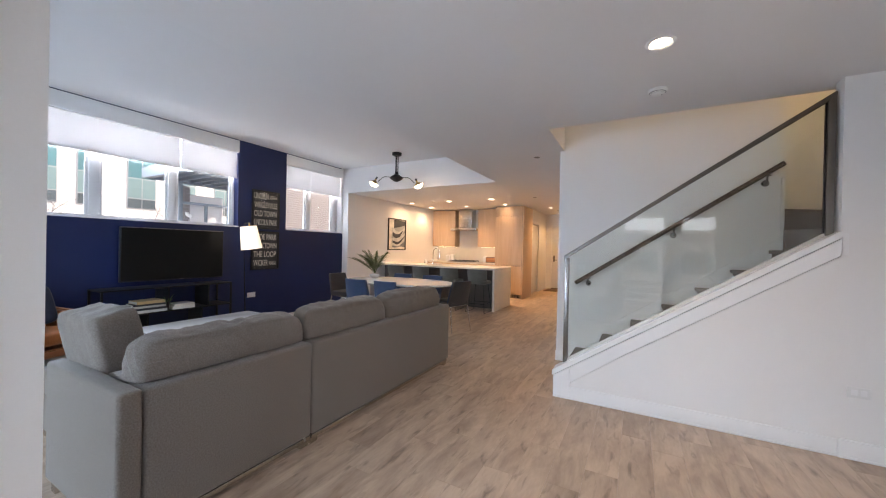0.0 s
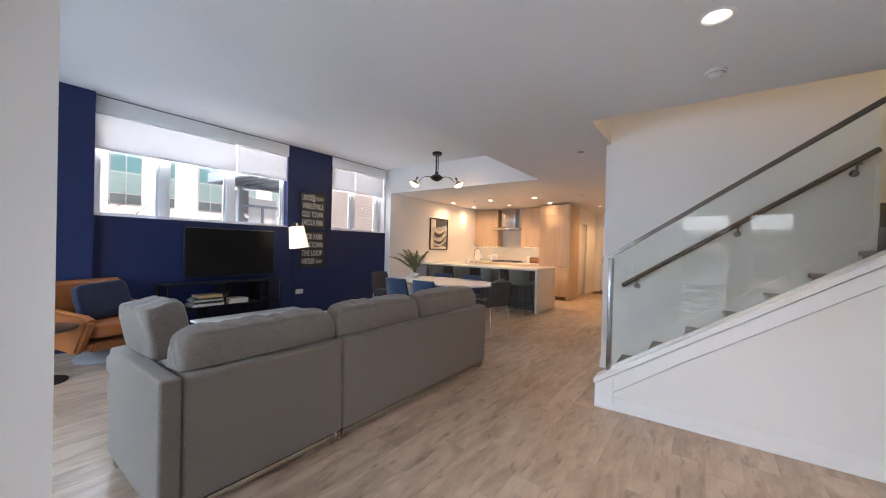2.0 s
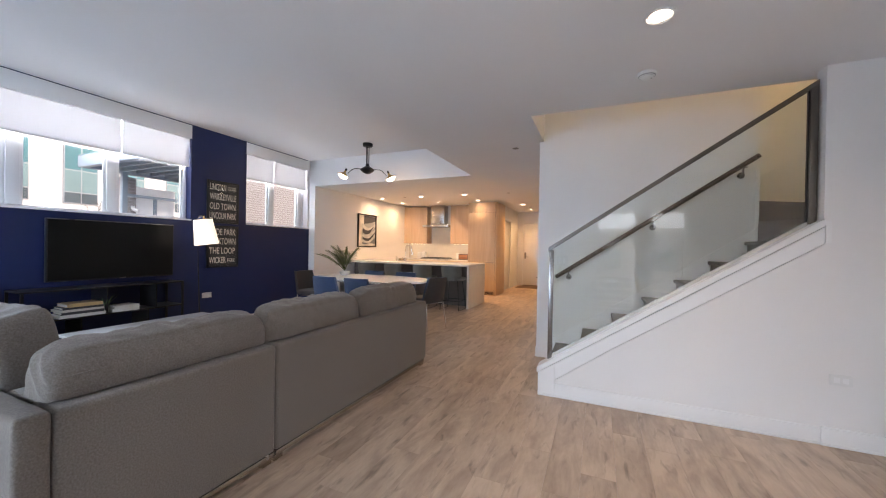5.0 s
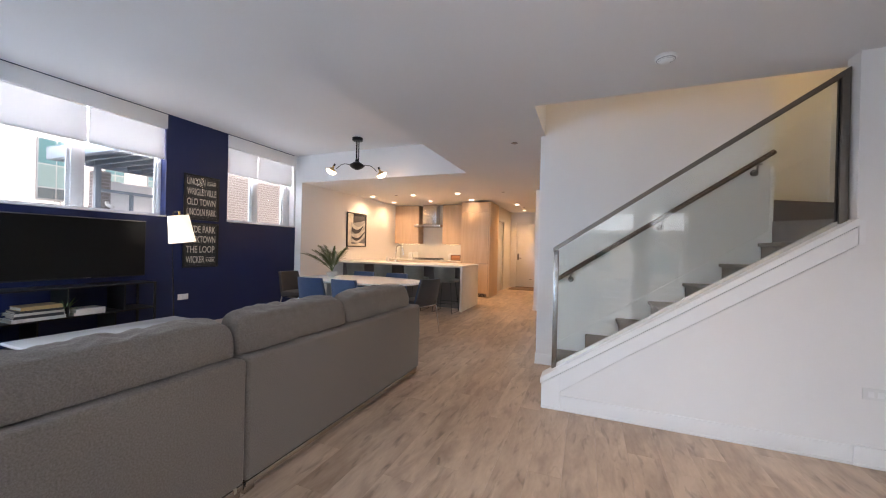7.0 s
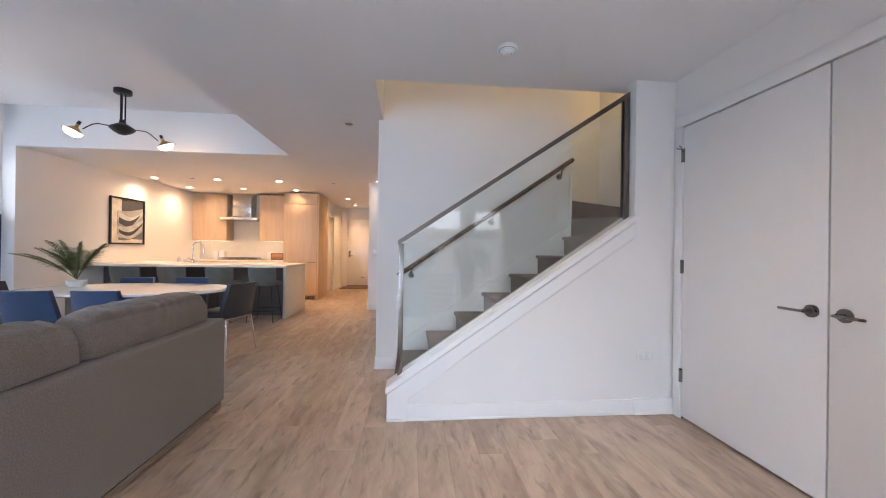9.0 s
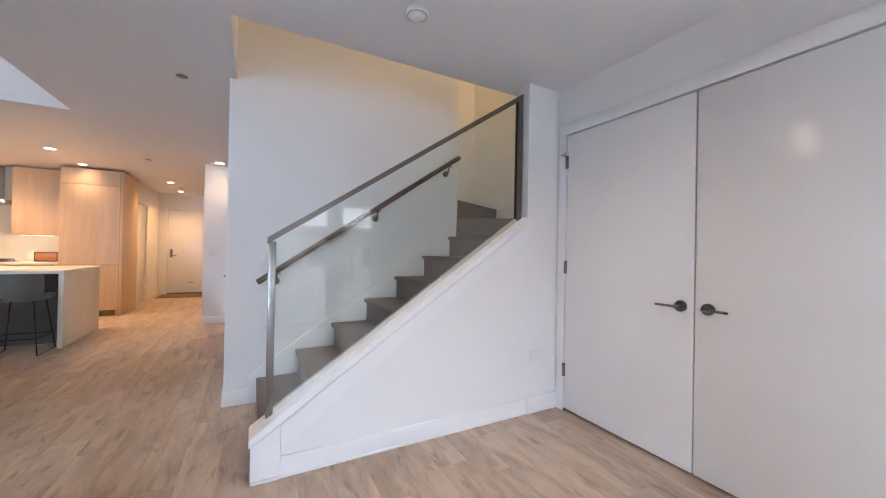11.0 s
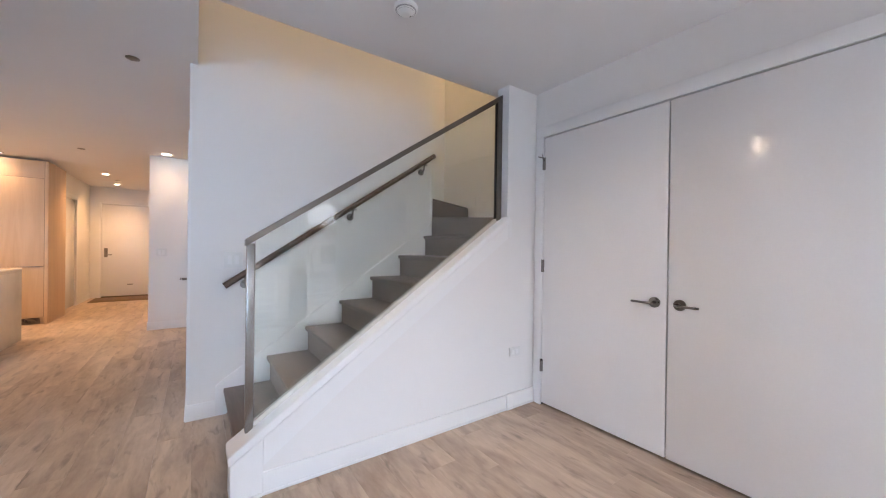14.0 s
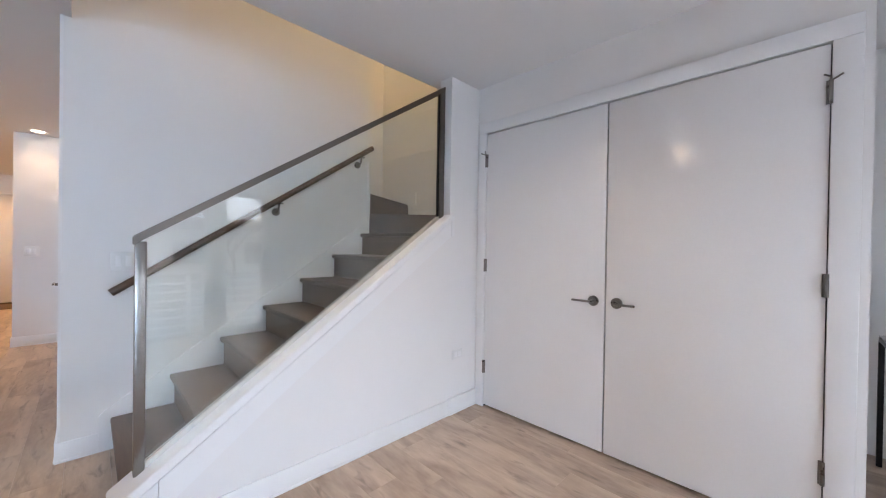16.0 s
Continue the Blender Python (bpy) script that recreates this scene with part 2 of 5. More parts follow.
# near-black for small dark parts and for painted shade in the closet gaps
m_dark = M("near_black_parts_and_shade", (0.02, 0.02, 0.02), 0.9)


# ---- building helpers ----
def bx(bm, x0, x1, y0, y1, z0, z1, bev=0.0, seg=2, m=None):
    r = bmesh.ops.create_cube(bm, size=1.0, matrix=Matrix.LocRotScale(((x0 + x1) / 2, (y0 + y1) / 2, (z0 + z1) / 2), None, (abs(x1 - x0), abs(y1 - y0), abs(z1 - z0))))
    vs = r["verts"]
    if bev:
        es = list({e for v in vs for e in v.link_edges})
        r2 = bmesh.ops.bevel(bm, geom=es, offset=bev, segments=seg, profile=0.5, affect="EDGES")
        vs = r2["verts"]
    if m is not None:
        bmesh.ops.transform(bm, matrix=m, verts=list({v for v in vs}))
    return vs


def cyl(bm, p, q, r, r2=None, n=12, caps=True):
    p, q = Vector(p), Vector(q)
    d = q - p
    m = Matrix.Translation((p + q) / 2) @ d.to_track_quat("Z", "Y").to_matrix().to_4x4()
    bmesh.ops.create_cone(bm, cap_ends=caps, segments=n, radius1=r, radius2=r if r2 is None else r2, depth=d.length, matrix=m)


def tube(bm, pts, r, n=10):
    """A bent tube through the points, with round joints."""
    pts = [Vector(p) for p in pts]
    rings = []
    for i, p in enumerate(pts):
        d = (pts[min(i + 1, len(pts) - 1)] - pts[max(i - 1, 0)]).normalized()
        q = d.to_track_quat("Z", "Y").to_matrix()
        rings.append([bm.verts.new(p + q @ Vector((r * math.cos(6.28318 * k / n), r * math.sin(6.28318 * k / n), 0))) for k in range(n)])
    for a, b in zip(rings, rings[1:]):
        for k in range(n):
            bm.faces.new((a[k], a[(k + 1) % n], b[(k + 1) % n], b[k]))
    bm.faces.new(list(reversed(rings[0]))); bm.faces.new(rings[-1])


def lathe(bm, prof, n=24, c=(0, 0, 0)):
    """A turned shape round the z axis from (radius, height) pairs."""
    rings = []
    for r, z in prof:
        rings.append([bm.verts.new((c[0] + r * math.cos(6.28318 * k / n), c[1] + r * math.sin(6.28318 * k / n), c[2] + z)) for k in range(n)])
    for a, b in zip(rings, rings[1:]):
        for k in range(n):
            bm.faces.new((a[k], a[(k + 1) % n], b[(k + 1) % n], b[k]))
    if prof[0][0] > 1e-4:
        bm.faces.new(list(reversed(rings[0])))
    if prof[-1][0] > 1e-4:
        bm.faces.new(rings[-1])


def prism(bm, pts, axis, a, b):
    """A polygon in a plane, drawn out along an axis from a to b. pts are (u, v): for x (y, z), for y (x, z), for z (x, y)."""
    def at(u, v, w):
        return {"x": (w, u, v), "y": (u, w, v), "z": (u, v, w)}[axis]
    lo, hi = [bm.verts.new(at(u, v, a)) for u, v in pts], [bm.verts.new(at(u, v, b)) for u, v in pts]
    n = len(pts)
    fs = [bm.faces.new(lo), bm.faces.new(list(reversed(hi)))]
    for i in range(n):
        fs.append(bm.faces.new((lo[i], hi[i], hi[(i + 1) % n], lo[(i + 1) % n])))
    bmesh.ops.recalc_face_normals(bm, faces=fs)


def mesh_of(bm, name, mat, smooth=False):
    bmesh.ops.recalc_face_normals(bm, faces=bm.faces[:])
    me = bpy.data.meshes.new(name)
    bm.to_mesh(me)
    bm.free()
    me.materials.append(mat)
    if smooth:
        mean = sum(p.area for p in me.polygons) / max(1, len(me.polygons))
        me.polygons.foreach_set("use_smooth", [p.area < 3 * mean for p in me.polygons])
        me.set_sharp_from_angle(angle=radians(38))
    return me


def part(name, bm, mat, parent=None, label="", smooth=True):
    ob = new(name, mesh_of(bm, name, mat, smooth))
    ob.parent = parent
    return tagged(ob, label)


def thing(name, x, y, z, label, category, group="", rz=0.0):
    ob = new(name)
    ob.empty_display_size = 0.1
    ob.matrix_basis = pose(x, y, z, 0, 0, rz)
    return tagged(ob, label, category, group)


def setting(name, bm, mat, label="", category="", smooth=False):
    return tagged(part(name, bm, mat, None, "", smooth), label, category, "", "structure")


def B():
    return bmesh.new()


def boxes(*bs, bev=0.0):
    bm = bmesh.new()
    for b in bs:
        bx(bm, *b, bev=bev)
    return bm

# ---- the large structure ----
XC, YP, YS, XR = 1.65, 3.58, 4.70, 2.20
setting("subfloor", boxes((-6.1, -0.88, YB - 0.2, 13.2, -0.20, -0.014), (-0.88, 3.0, YT - 0.16, 13.2, -0.20, -0.014)), m_joint, "dark underlay below the floor planks", "floor")
# ceilings
setting("ceiling_1", boxes((-2.09, -0.81, YB, 3.83, CEIL, CEIL + 0.3), (-0.81, 3.0, YT - 0.15, 3.83, CEIL, CEIL + 0.3), (-2.09, -0.645, 3.83, 13.2, CEIL, CEIL + 0.3),
                            (-0.645, 1.22, 4.82, 13.2, CEIL, CEIL + 0.3), (1.22, 2.3, 5.8, 13.2, CEIL, CEIL + 0.3), (2.3, 3.0, 3.83, 13.2, CEIL, CEIL + 0.3),
                            (-6.0, -2.09, YE, 13.2, CEIL, CEIL + 0.3)), m_ceiling, "smooth white painted ceiling over the main room", "ceiling")
setting("ceiling_2", boxes((-6.0, -2.09, YB, YE, TRAY, TRAY + 0.1), (-2.09, -2.0, YB, YE, CEIL + 0.3, TRAY + 0.1), (-6.0, -2.09, YE, YE + 0.1, CEIL + 0.3, TRAY + 0.1)), m_ceiling, "raised white tray ceiling over the sitting area", "ceiling")
# window wall: openings y 1.34-3.84 and 4.78-6.22, z 1.61-3.0
bm = B()
bx(bm, XW - 0.28, XW, YB, YE, 0, 1.61)
bx(bm, XW - 0.28, XW, YB, 1.34, 1.61, TRAY)
bx(bm, XW - 0.28, XW, 3.84, 4.77, 1.61, TRAY)
bx(bm, XW - 0.28, XW, 1.34, 3.84, 2.98, TRAY)
bx(bm, XW - 0.28, XW, 4.77, 6.22, 2.98, TRAY)
setting("wall_west", bm, m_blue, "navy blue painted window wall with a pier between the windows", "wall")
setting("wall_west_pier", boxes((XW + 0.001, XW + 0.10, YB, 1.325, 0, TRAY)), m_blue, "navy painted projecting pier beside the window", "wall")
setting("wall_west_end", boxes((XW - 0.28, XW, 6.22, YE, 1.61, TRAY), (XW - 0.28, XA, YE, 10.6, 0, TRAY)), m_paint, "white painted kitchen wall", "wall")
# kitchen back wall, hall, entry
setting("wall_kitchen", boxes((XA, -2.6, 10.45, 10.6, 0, CEIL)), m_paint, "cream lit wall behind the kitchen units", "wall")
setting("wall_hall_west", boxes((-2.72, -2.60, 10.45, 10.8, 0, CEIL), (-2.72, -2.60, 11.6, 12.7, 0, CEIL), (-2.72, -2.60, 10.8, 11.6, 2.1, CEIL)), m_paint, "white hall wall with a doorway", "wall")
setting("wall_entry", boxes((-2.72, -2.44, 12.7, 12.85, 0, CEIL), (-1.465, 0.2, 12.7, 12.85, 0, CEIL), (-2.44, -1.465, 12.7, 12.85, 2.175, CEIL), (-2.44, -1.465, 12.81, 12.85, 0, 2.175)), m_paint, "entry wall round the front door", "wall")
setting("wall_hall_east", boxes((-1.2, -0.1, 8.25, 8.4, 0, CEIL), (-1.2, -1.05, 8.4, 12.7, 0, CEIL)), m_paint, "white wall block beside the hall", "wall")
setting("wall_stair", boxes((-0.687, 1.34, YS, YS + 0.12, 0, 5.0), (1.22, 1.34, YS + 0.12, 5.7, 0, 5.0)), m_paint, "tall white wall along the stair", "wall")
setting("wall_powder_room", boxes((-0.687, -0.567, YS + 0.12, 8.25, 0, CEIL)), m_paint, "white wall behind the stair", "wall")
setting("wall_stair_east", boxes((XR, XR + 0.1, 3.78, 5.7, 0, 5.0)), m_paint, "cream stairwell wall", "wall")
setting("wall_stair_end", boxes((1.34, XR + 0.1, 5.7, 5.8, 0, 5.0)), m_paint, "cream stairwell end wall", "wall")
setting("wall_well_front", boxes((-0.645, XR + 0.1, 3.72, 3.83, CEIL + 0.3, 5.0), (-0.76, -0.645, 3.72, 4.82, CEIL + 0.3, 5.0)), m_paint, "white upper face of the stairwell opening", "wall")
setting("ceiling_stairwell", boxes((-0.8, 2.4, 3.7, 5.8, 5.0, 5.1)), m_ceiling, "white stairwell ceiling", "ceiling")
# half wall under the rail, and the full-height pier beside the closet
SL = 0.682
z_at = lambda x: 0.245 + SL * (x + 0.505)
bm = B()
prism(bm, [(-0.49, 0), (1.34, 0), (1.34, z_at(1.34) - 0.03), (-0.49, z_at(-0.49) - 0.03)], "y", YP + 0.036, 3.72)
setting("wall_half_stair", bm, m_paint, "white half wall below the glass stair rail", "wall")
bm = B()
prism(bm, [(-0.3605, 0.04), (1.3392, 0.04), (1.3392, z_at(1.3392) - 0.172), (0.10, z_at(0.10) - 0.176), (-0.3605, z_at(-0.3605) - 0.202)], "y", YP + 0.0125, YP + 0.0355)
setting("trim", bm, m_paint, "white recessed panel of the half wall", "trim")
setting("wall_stair_pier", boxes((1.34, XC, YP + 0.02, 3.72, 0, CEIL)), m_paint, "white pier between the stair and closet", "wall")
setting("wall_stair_south", boxes((XC, 2.3, YP + 0.02, 3.72, 0, 5.0), (1.34, XC, 3.67, 3.72, CEIL, 5.0)), m_paint, "white wall behind the closet", "wall")
# closet wall and the side room
setting("wall_closet", boxes((XC + 0.01, XC + 0.12, 1.55, 1.668, 0, CEIL), (XC + 0.01, XC + 0.12, 3.51, YP + 0.02, 0, CEIL), (XC + 0.01, XC + 0.12, 1.668, 3.51, 2.155, CEIL),
                               (XC + 0.12, 2.9, 1.55, 1.668, 0, CEIL)), m_paint, "white wall round the closet doors", "wall")
setting("wall_east", boxes((2.9, 3.0, YT, 1.68, 0, CEIL)), m_paint, "white side room wall", "wall")
setting("wall_entry_side", boxes((-0.96, -0.81, YB, 0.47, 0, CEIL)), m_paint, "white partition end beside the sitting area", "wall")
# back wall with its windows
setting("wall_south", boxes((XW, -5.3, YB - 0.15, YB, 0, TRAY), (-1.5, -0.81, YB - 0.15, YB, 0, TRAY), (-5.3, -1.5, YB - 0.15, YB, 2.6, TRAY), (-5.3, -1.5, YB - 0.15, YB, 0, 0.3)), m_paint, "white wall with large windows", "wall")
# terrace wall with two tall glazed openings
setting("wall_terrace", boxes((-0.81, -0.11, YT - 0.15, YT, 0, CEIL), (0.61, 0.75, YT - 0.15, YT, 0, 2.0), (1.345, 3.0, YT - 0.15, YT, 0, CEIL), (-0.11, 1.345, YT - 0.15, YT, 2.0, CEIL)), m_paint, "white wall round the terrace doors", "wall")

# ---- trim, doors, windows ----
def windowed(name, y0, y1, z0, z1, mulls, label):
    """A fixed window in the west wall, with its frame, sill and panes."""
    w = tagged(thing(name, XW - 0.16, (y0 + y1) / 2, z0, label, "window"), kind="structure")
    c = (y0 + y1) / 2
    a, b, h, t = y0 - c, y1 - c, z1 - z0, 0.045
    for nm, bb in (("frame_rail", (-0.04, 0.04, a, b, 0.004, t)), ("frame_rail", (-0.04, 0.04, a, b, h - t, h)),
                   ("frame_post", (-0.04, 0.04, a, a + t, t, h - t)), ("frame_post", (-0.04, 0.04, b - t, b, t, h - t))):
        part(nm, boxes(bb, bev=0.004), m_vinyl, w)
    edges = [a + t] + [m - c for m in mulls] + [b - t]
    for m in mulls:
        part("mullion", boxes((-0.05, 0.05, m - c - 0.05, m - c + 0.05, t, h - t), bev=0.004), m_vinyl, w)
    for e0, e1 in zip(edges, edges[1:]):
        p = part("pane", boxes((-0.006, 0.006, e0 + 0.005, e1 - 0.005, t, h - t)), m_pane, w)
        p.visible_shadow = False
        for s in (e0 + (0.05 if e0 > a + t else 0), e1 - (0.05 if e1 < b - t else 0) - 0.035):
            part("sash_stile", boxes((0.008, 0.03, s, s + 0.035, t, h - t), bev=0.003), m_vinyl, w)
    part("window_sill", boxes((0.045, 0.185, a, b, -0.004, 0.018), bev=0.004), m_trim, w, "white painted sill")
    return w


windowed("window_1", 1.34, 3.84, 1.612, 2.98, (2.06, 2.92), "long white-framed window above the navy wall")
windowed("window_2", 4.77, 6.22, 1.612, 2.98, (5.38, 6.10), "white-framed window beside the kitchen")


def roller_shade(y0, y1, name="roller_shade"):
    s = thing(name, XW - 0.045, (y0 + y1) / 2, 2.43, "half-lowered white fabric roller shade in a window", "shade", "roller shades")
    h = (y1 - y0) / 2 - 0.003
    part("fabric", boxes((-0.002, 0.002, -h, h, 0.018, 0.50)), m_shade, s)
    part("hem_bar", boxes((-0.008, 0.008, -h, h, 0.0, 0.024), bev=0.005), m_trim, s)
    bm = B(); cyl(bm, (0, -h, 0.52), (0, h, 0.52), 0.03, n=16)
    part("roller_tube", bm, m_shade, s)


roller_shade(1.342, 2.985); roller_shade(2.995, 3.838); roller_shade(4.772, 5.386); roller_shade(5.388, 6.214)
for a, b in ((1.345, 3.845), (4.765, YE - 0.035)):
    setting("shade_valance", boxes((XW - 0.07, XW + 0.006, a, b, 2.865, TRAY - 0.012), bev=0.003), m_trim, "white painted valance box over the roller shades", "trim", True)

# south windows
for nm, x0, x1, y, z0, z1, mul in (("window_3", -0.108, 0.608, YT - 0.08, 0.004, 1.996, ()), ("window_4", 0.752, 1.343, YT - 0.08, 0.004, 1.996, ()), ("window_5", -5.3, -1.5, YB - 0.08, 0.30, 2.6, (-4.03, -2.77))):
    w = tagged(thing(nm, (x0 + x1) / 2, y, z0, "tall white-framed window to the terrace", "window"), kind="structure")
    c = (x0 + x1) / 2
    a, b, h = x0 - c, x1 - c, z1 - z0
    for nm2, bb in (("frame_rail", (a, b, -0.03, 0.03, 0.004, 0.07)), ("frame_rail", (a, b, -0.03, 0.03, h - 0.07, h)), ("frame_post", (a, a + 0.06, -0.03, 0.03, 0.07, h - 0.07)), ("frame_post", (b - 0.06, b, -0.03, 0.03, 0.07, h - 0.07))):
        part(nm2, boxes(bb, bev=0.004), m_vinyl, w)
    for m in mul:
        part("mullion", boxes((m - c - 0.04, m - c + 0.04, -0.03, 0.03, 0.07, h - 0.07), bev=0.004), m_vinyl, w)
    p = part("pane", boxes((a + 0.06, b - 0.06, -0.006, 0.006, 0.07, h - 0.07)), m_pane, w)
    p.visible_shadow = False


def baseboard(x0, x1, y0, y1, h=0.115):
    bm = B()
    bx(bm, x0, x1, y0, y1, 0.0, h, bev=0.004)
    dx, dy = (0.004, 0) if (x1 - x0) < (y1 - y0) else (0, 0.004)
    bx(bm, x0 - dx, x1 + dx, y0 - dy, y1 + dy, 0.0, 0.016, bev=0.003)
    return setting("baseboard", bm, m_trim, "white painted baseboard along the wall", "baseboard", True)


# half wall: stepped trim, cap and base
def half_wall_trim():
    bm = B(); w = 0.165
    prism(bm, [(-0.36, z_at(-0.36) - w - 0.03), (0.10, z_at(0.10) - w - 0.004), (1.338, z_at(1.338) - w), (1.338, z_at(1.338) - 0.0545), (-0.36, z_at(-0.36) - 0.0545)], "y", YP + 0.0005, YP + 0.0355)
    setting("trim", bm, m_trim, "white sloping stringer board on the half wall", "trim")
    bm = B()
    prism(bm, [(-0.502, 0), (-0.362, 0), (-0.362, z_at(-0.362) - 0.0545), (-0.502, z_at(-0.502) - 0.0545)], "y", YP, YP + 0.0355)
    setting("trim", bm, m_trim, "white upright board at the end of the half wall", "trim")
    bm = B()
    prism(bm, [(-0.503, 0), (-0.4905, 0), (-0.4905, z_at(-0.49) - 0.03), (-0.503, z_at(-0.503) - 0.03)], "y", YP + 0.036, 3.725)
    setting("trim", bm, m_trim, "white end board of the half wall", "trim")
    bm = B()
    prism(bm, [(-0.512, z_at(-0.512) - 0.046), (1.338, z_at(1.338) - 0.046), (1.338, z_at(1.338)), (-0.512, z_at(-0.512))], "y", YP - 0.014, 3.735)
    bmesh.ops.bevel(bm, geom=bm.edges[:], offset=0.004, segments=2, affect="EDGES")
    setting("half_wall_cap", bm, m_trim, "white painted sloping cap of the half wall", "trim", True)
    baseboard(-0.3612, 1.3395, YP + 0.0004, YP + 0.0122, 0.116); baseboard(-0.5025, -0.3618, YP - 0.0035, YP - 0.0005, 0.016); baseboard(1.3402, XC - 0.002, YP - 0.0065, YP + 0.0195, 0.12)
    # wall beside the top post
    setting("trim", boxes((1.341, 1.372, YP + 0.001, YP + 0.0195, z_at(1.345) - 0.165, z_at(1.345) - 0.02)), m_trim, "white end of the stringer board", "trim")


half_wall_trim()
baseboard(-0.699, -0.52, YS - 0.012, YS - 0.001)
baseboard(-0.70, -0.688, YS, 5.2); baseboard(-0.70, -0.688, 6.25, 8.25)
baseboard(-1.212, -0.70, 8.238, 8.249); baseboard(-1.212, -1.2005, 8.25, 12.69)
baseboard(-2.5995, -2.588, 10.62, 10.72); baseboard(-2.5995, -2.588, 11.68, 12.69)
baseboard(XA + 0.001, XA + 0.012, YE, 7.6)
baseboard(XA - 0.15, XA, YE - 0.012, YE - 0.001)
# skirt board along the stair wall
bm = B()
sk = lambda x: 0.196 + 0.688 * (x + 0.449) + 0.075
prism(bm, [(-0.52, 0), (-0.452, 0), (-0.452, 0.1), (1.34, 1.30), (1.34, sk(1.34)), (-0.50, sk(-0.50)), (-0.52, sk(-0.53))], "y", YS - 0.014, YS - 0.001)
setting("trim", bm, m_trim, "white skirt board along the stair wall", "trim")
setting("trim", boxes((1.325, 1.352, YS - 0.012, YS + 0.0, 1.3, 2.06), bev=0.003), m_trim, "white corner board at the stair turn", "trim", True)
setting("trim", boxes((XR - 0.012, XR - 0.001, 4.0, 5.0, 1.372, 1.68), (XR - 0.012, XR - 0.001, 5.0, 5.69, 1.76, 1.90)), m_trim, "white skirt board in the stairwell", "trim")

# closet: casing and two flush doors
bm = B()
for b in ((XC - 0.008, XC + 0.011, 3.505, 3.578, 0, 2.155), (XC - 0.008, XC + 0.011, 1.58, 1.668, 0, 2.155), (XC - 0.008, XC + 0.011, 1.58, 3.578, 2.155, 2.24)):
    bx(bm, *b, bev=0.003)
setting("closet_casing", bm, m_trim, "white flat casing round the closet doors", "trim", True)
# near-black strips and a back sheet paint the shade round the doors
setting("closet_gap_shade", boxes((XC + 0.011, XC + 0.11, 3.508, 3.512, 0.0, 2.154), (XC + 0.011, XC + 0.11, 1.664, 1.668, 0, 2.154), (XC + 0.06, XC + 0.075, 1.68, 3.505, 2.11, 2.154), (XC + 0.115, XC + 0.13, 1.68, 3.505, 0, 2.2)), m_dark, "near-black strips that paint the shade in the closet door gaps", "trim")


def lever(parent, y, x, z, way, out=-1):
    """A satin lever on a round rose; way: +1 or -1 along y."""
    bm = B()
    cyl(bm, (x, y, z), (x + out * 0.010, y, z), 0.032, n=24)
    cyl(bm, (x + out * 0.010, y, z), (x + out * 0.05, y, z), 0.011, n=14)
    rose = part("door_handle", bm, m_nickel, parent, "satin nickel lever handle")
    bm = B()
    bx(bm, x + out * 0.058 - 0.008, x + out * 0.058 + 0.004, min(y - way * 0.012, y + way * 0.115), max(y - way * 0.012, y + way * 0.115), z - 0.007, z + 0.007, bev=0.005)
    part("lever", bm, m_nickel, rose)


def closet_door(y0, y1, hinge, n):
    d = tagged(thing(n, XC, (y0 + y1) / 2, 0, "white flush closet door, closed", "door", "closet double doors"), kind="structure")
    h = (y1 - y0) / 2
    part("door_leaf", boxes((0.002, 0.042, -h, h, 0.020, 2.147), bev=0.0025), m_door, d)
    s = 1 if hinge > 0 else -1
    lever(d, -s * (h - 0.065), 0.002, 0.94, s)
    for z in (0.32, 1.12, 1.94):
        bm = B()
        cyl(bm, (-0.008, s * (h + 0.001), z - 0.05), (-0.008, s * (h + 0.001), z + 0.05), 0.0075, n=10)
        bx(bm, -0.004, 0.004, s * (h - 0.007) - 0.006, s * (h - 0.007) + 0.006, z - 0.05, z + 0.05)
        part("hinge", bm, m_nickel, d)
    bm = B()
    tube(bm, [(-0.012, s * (h + 0.0), 1.985), (-0.02, s * (h + 0.0), 2.0), (-0.05, s * (h - 0.02), 2.003)], 0.004, 8)
    tube(bm, [(-0.012, s * (h + 0.0), 1.985), (-0.03, s * (h + 0.035), 2.0)], 0.004, 8)
    part("hinge_stop", bm, m_nickel, d)


closet_door(2.586, 3.503, 1, "door_1"); closet_door(1.672, 2.578, -1, "door_2")

# entry door, hall door, powder room door
d = tagged(thing("door_3", -1.955, 12.70, 0, "cream flush entry door with a lever lock, closed", "door"), kind="structure")
part("door_leaf", boxes((-0.45, 0.455, 0.03, 0.075, 0.03, 2.14), bev=0.003), m_door, d)
for b in ((-0.485, -0.452, 0.0, 0.10, 0, 2.175), (0.457, 0.49, 0.0, 0.10, 0, 2.175), (-0.452, 0.457, 0.0, 0.10, 2.143, 2.175)):
    part("door_frame", boxes(b, bev=0.003), m_trim, d)
bm = B(); bx(bm, -0.405, -0.345, 0.012, 0.03, 0.93, 1.14, bev=0.008)
lk = part("lock_plate", bm, m_nickel, d, "satin nickel electronic lock")
bm = B(); cyl(bm, (-0.375, 0.012, 0.985), (-0.375, -0.03, 0.985), 0.011); bx(bm, -0.385, -0.26, -0.04, -0.028, 0.976, 0.996, bev=0.004)
part("lever", bm, m_nickel, lk)
bm = B(); bx(bm, 0.0, 0.10, 0.02, 0.03, 0.28, 0.30); part("door_plate", bm, m_nickel, d)
part("threshold", boxes((-0.45, 0.455, 0.0, 0.09, 0.0, 0.028), bev=0.006), m_tread, d)
mat_ = thing("door_mat", -1.98, 12.25, 0.0, "flat grey-brown door mat on the wooden floor", "mat")
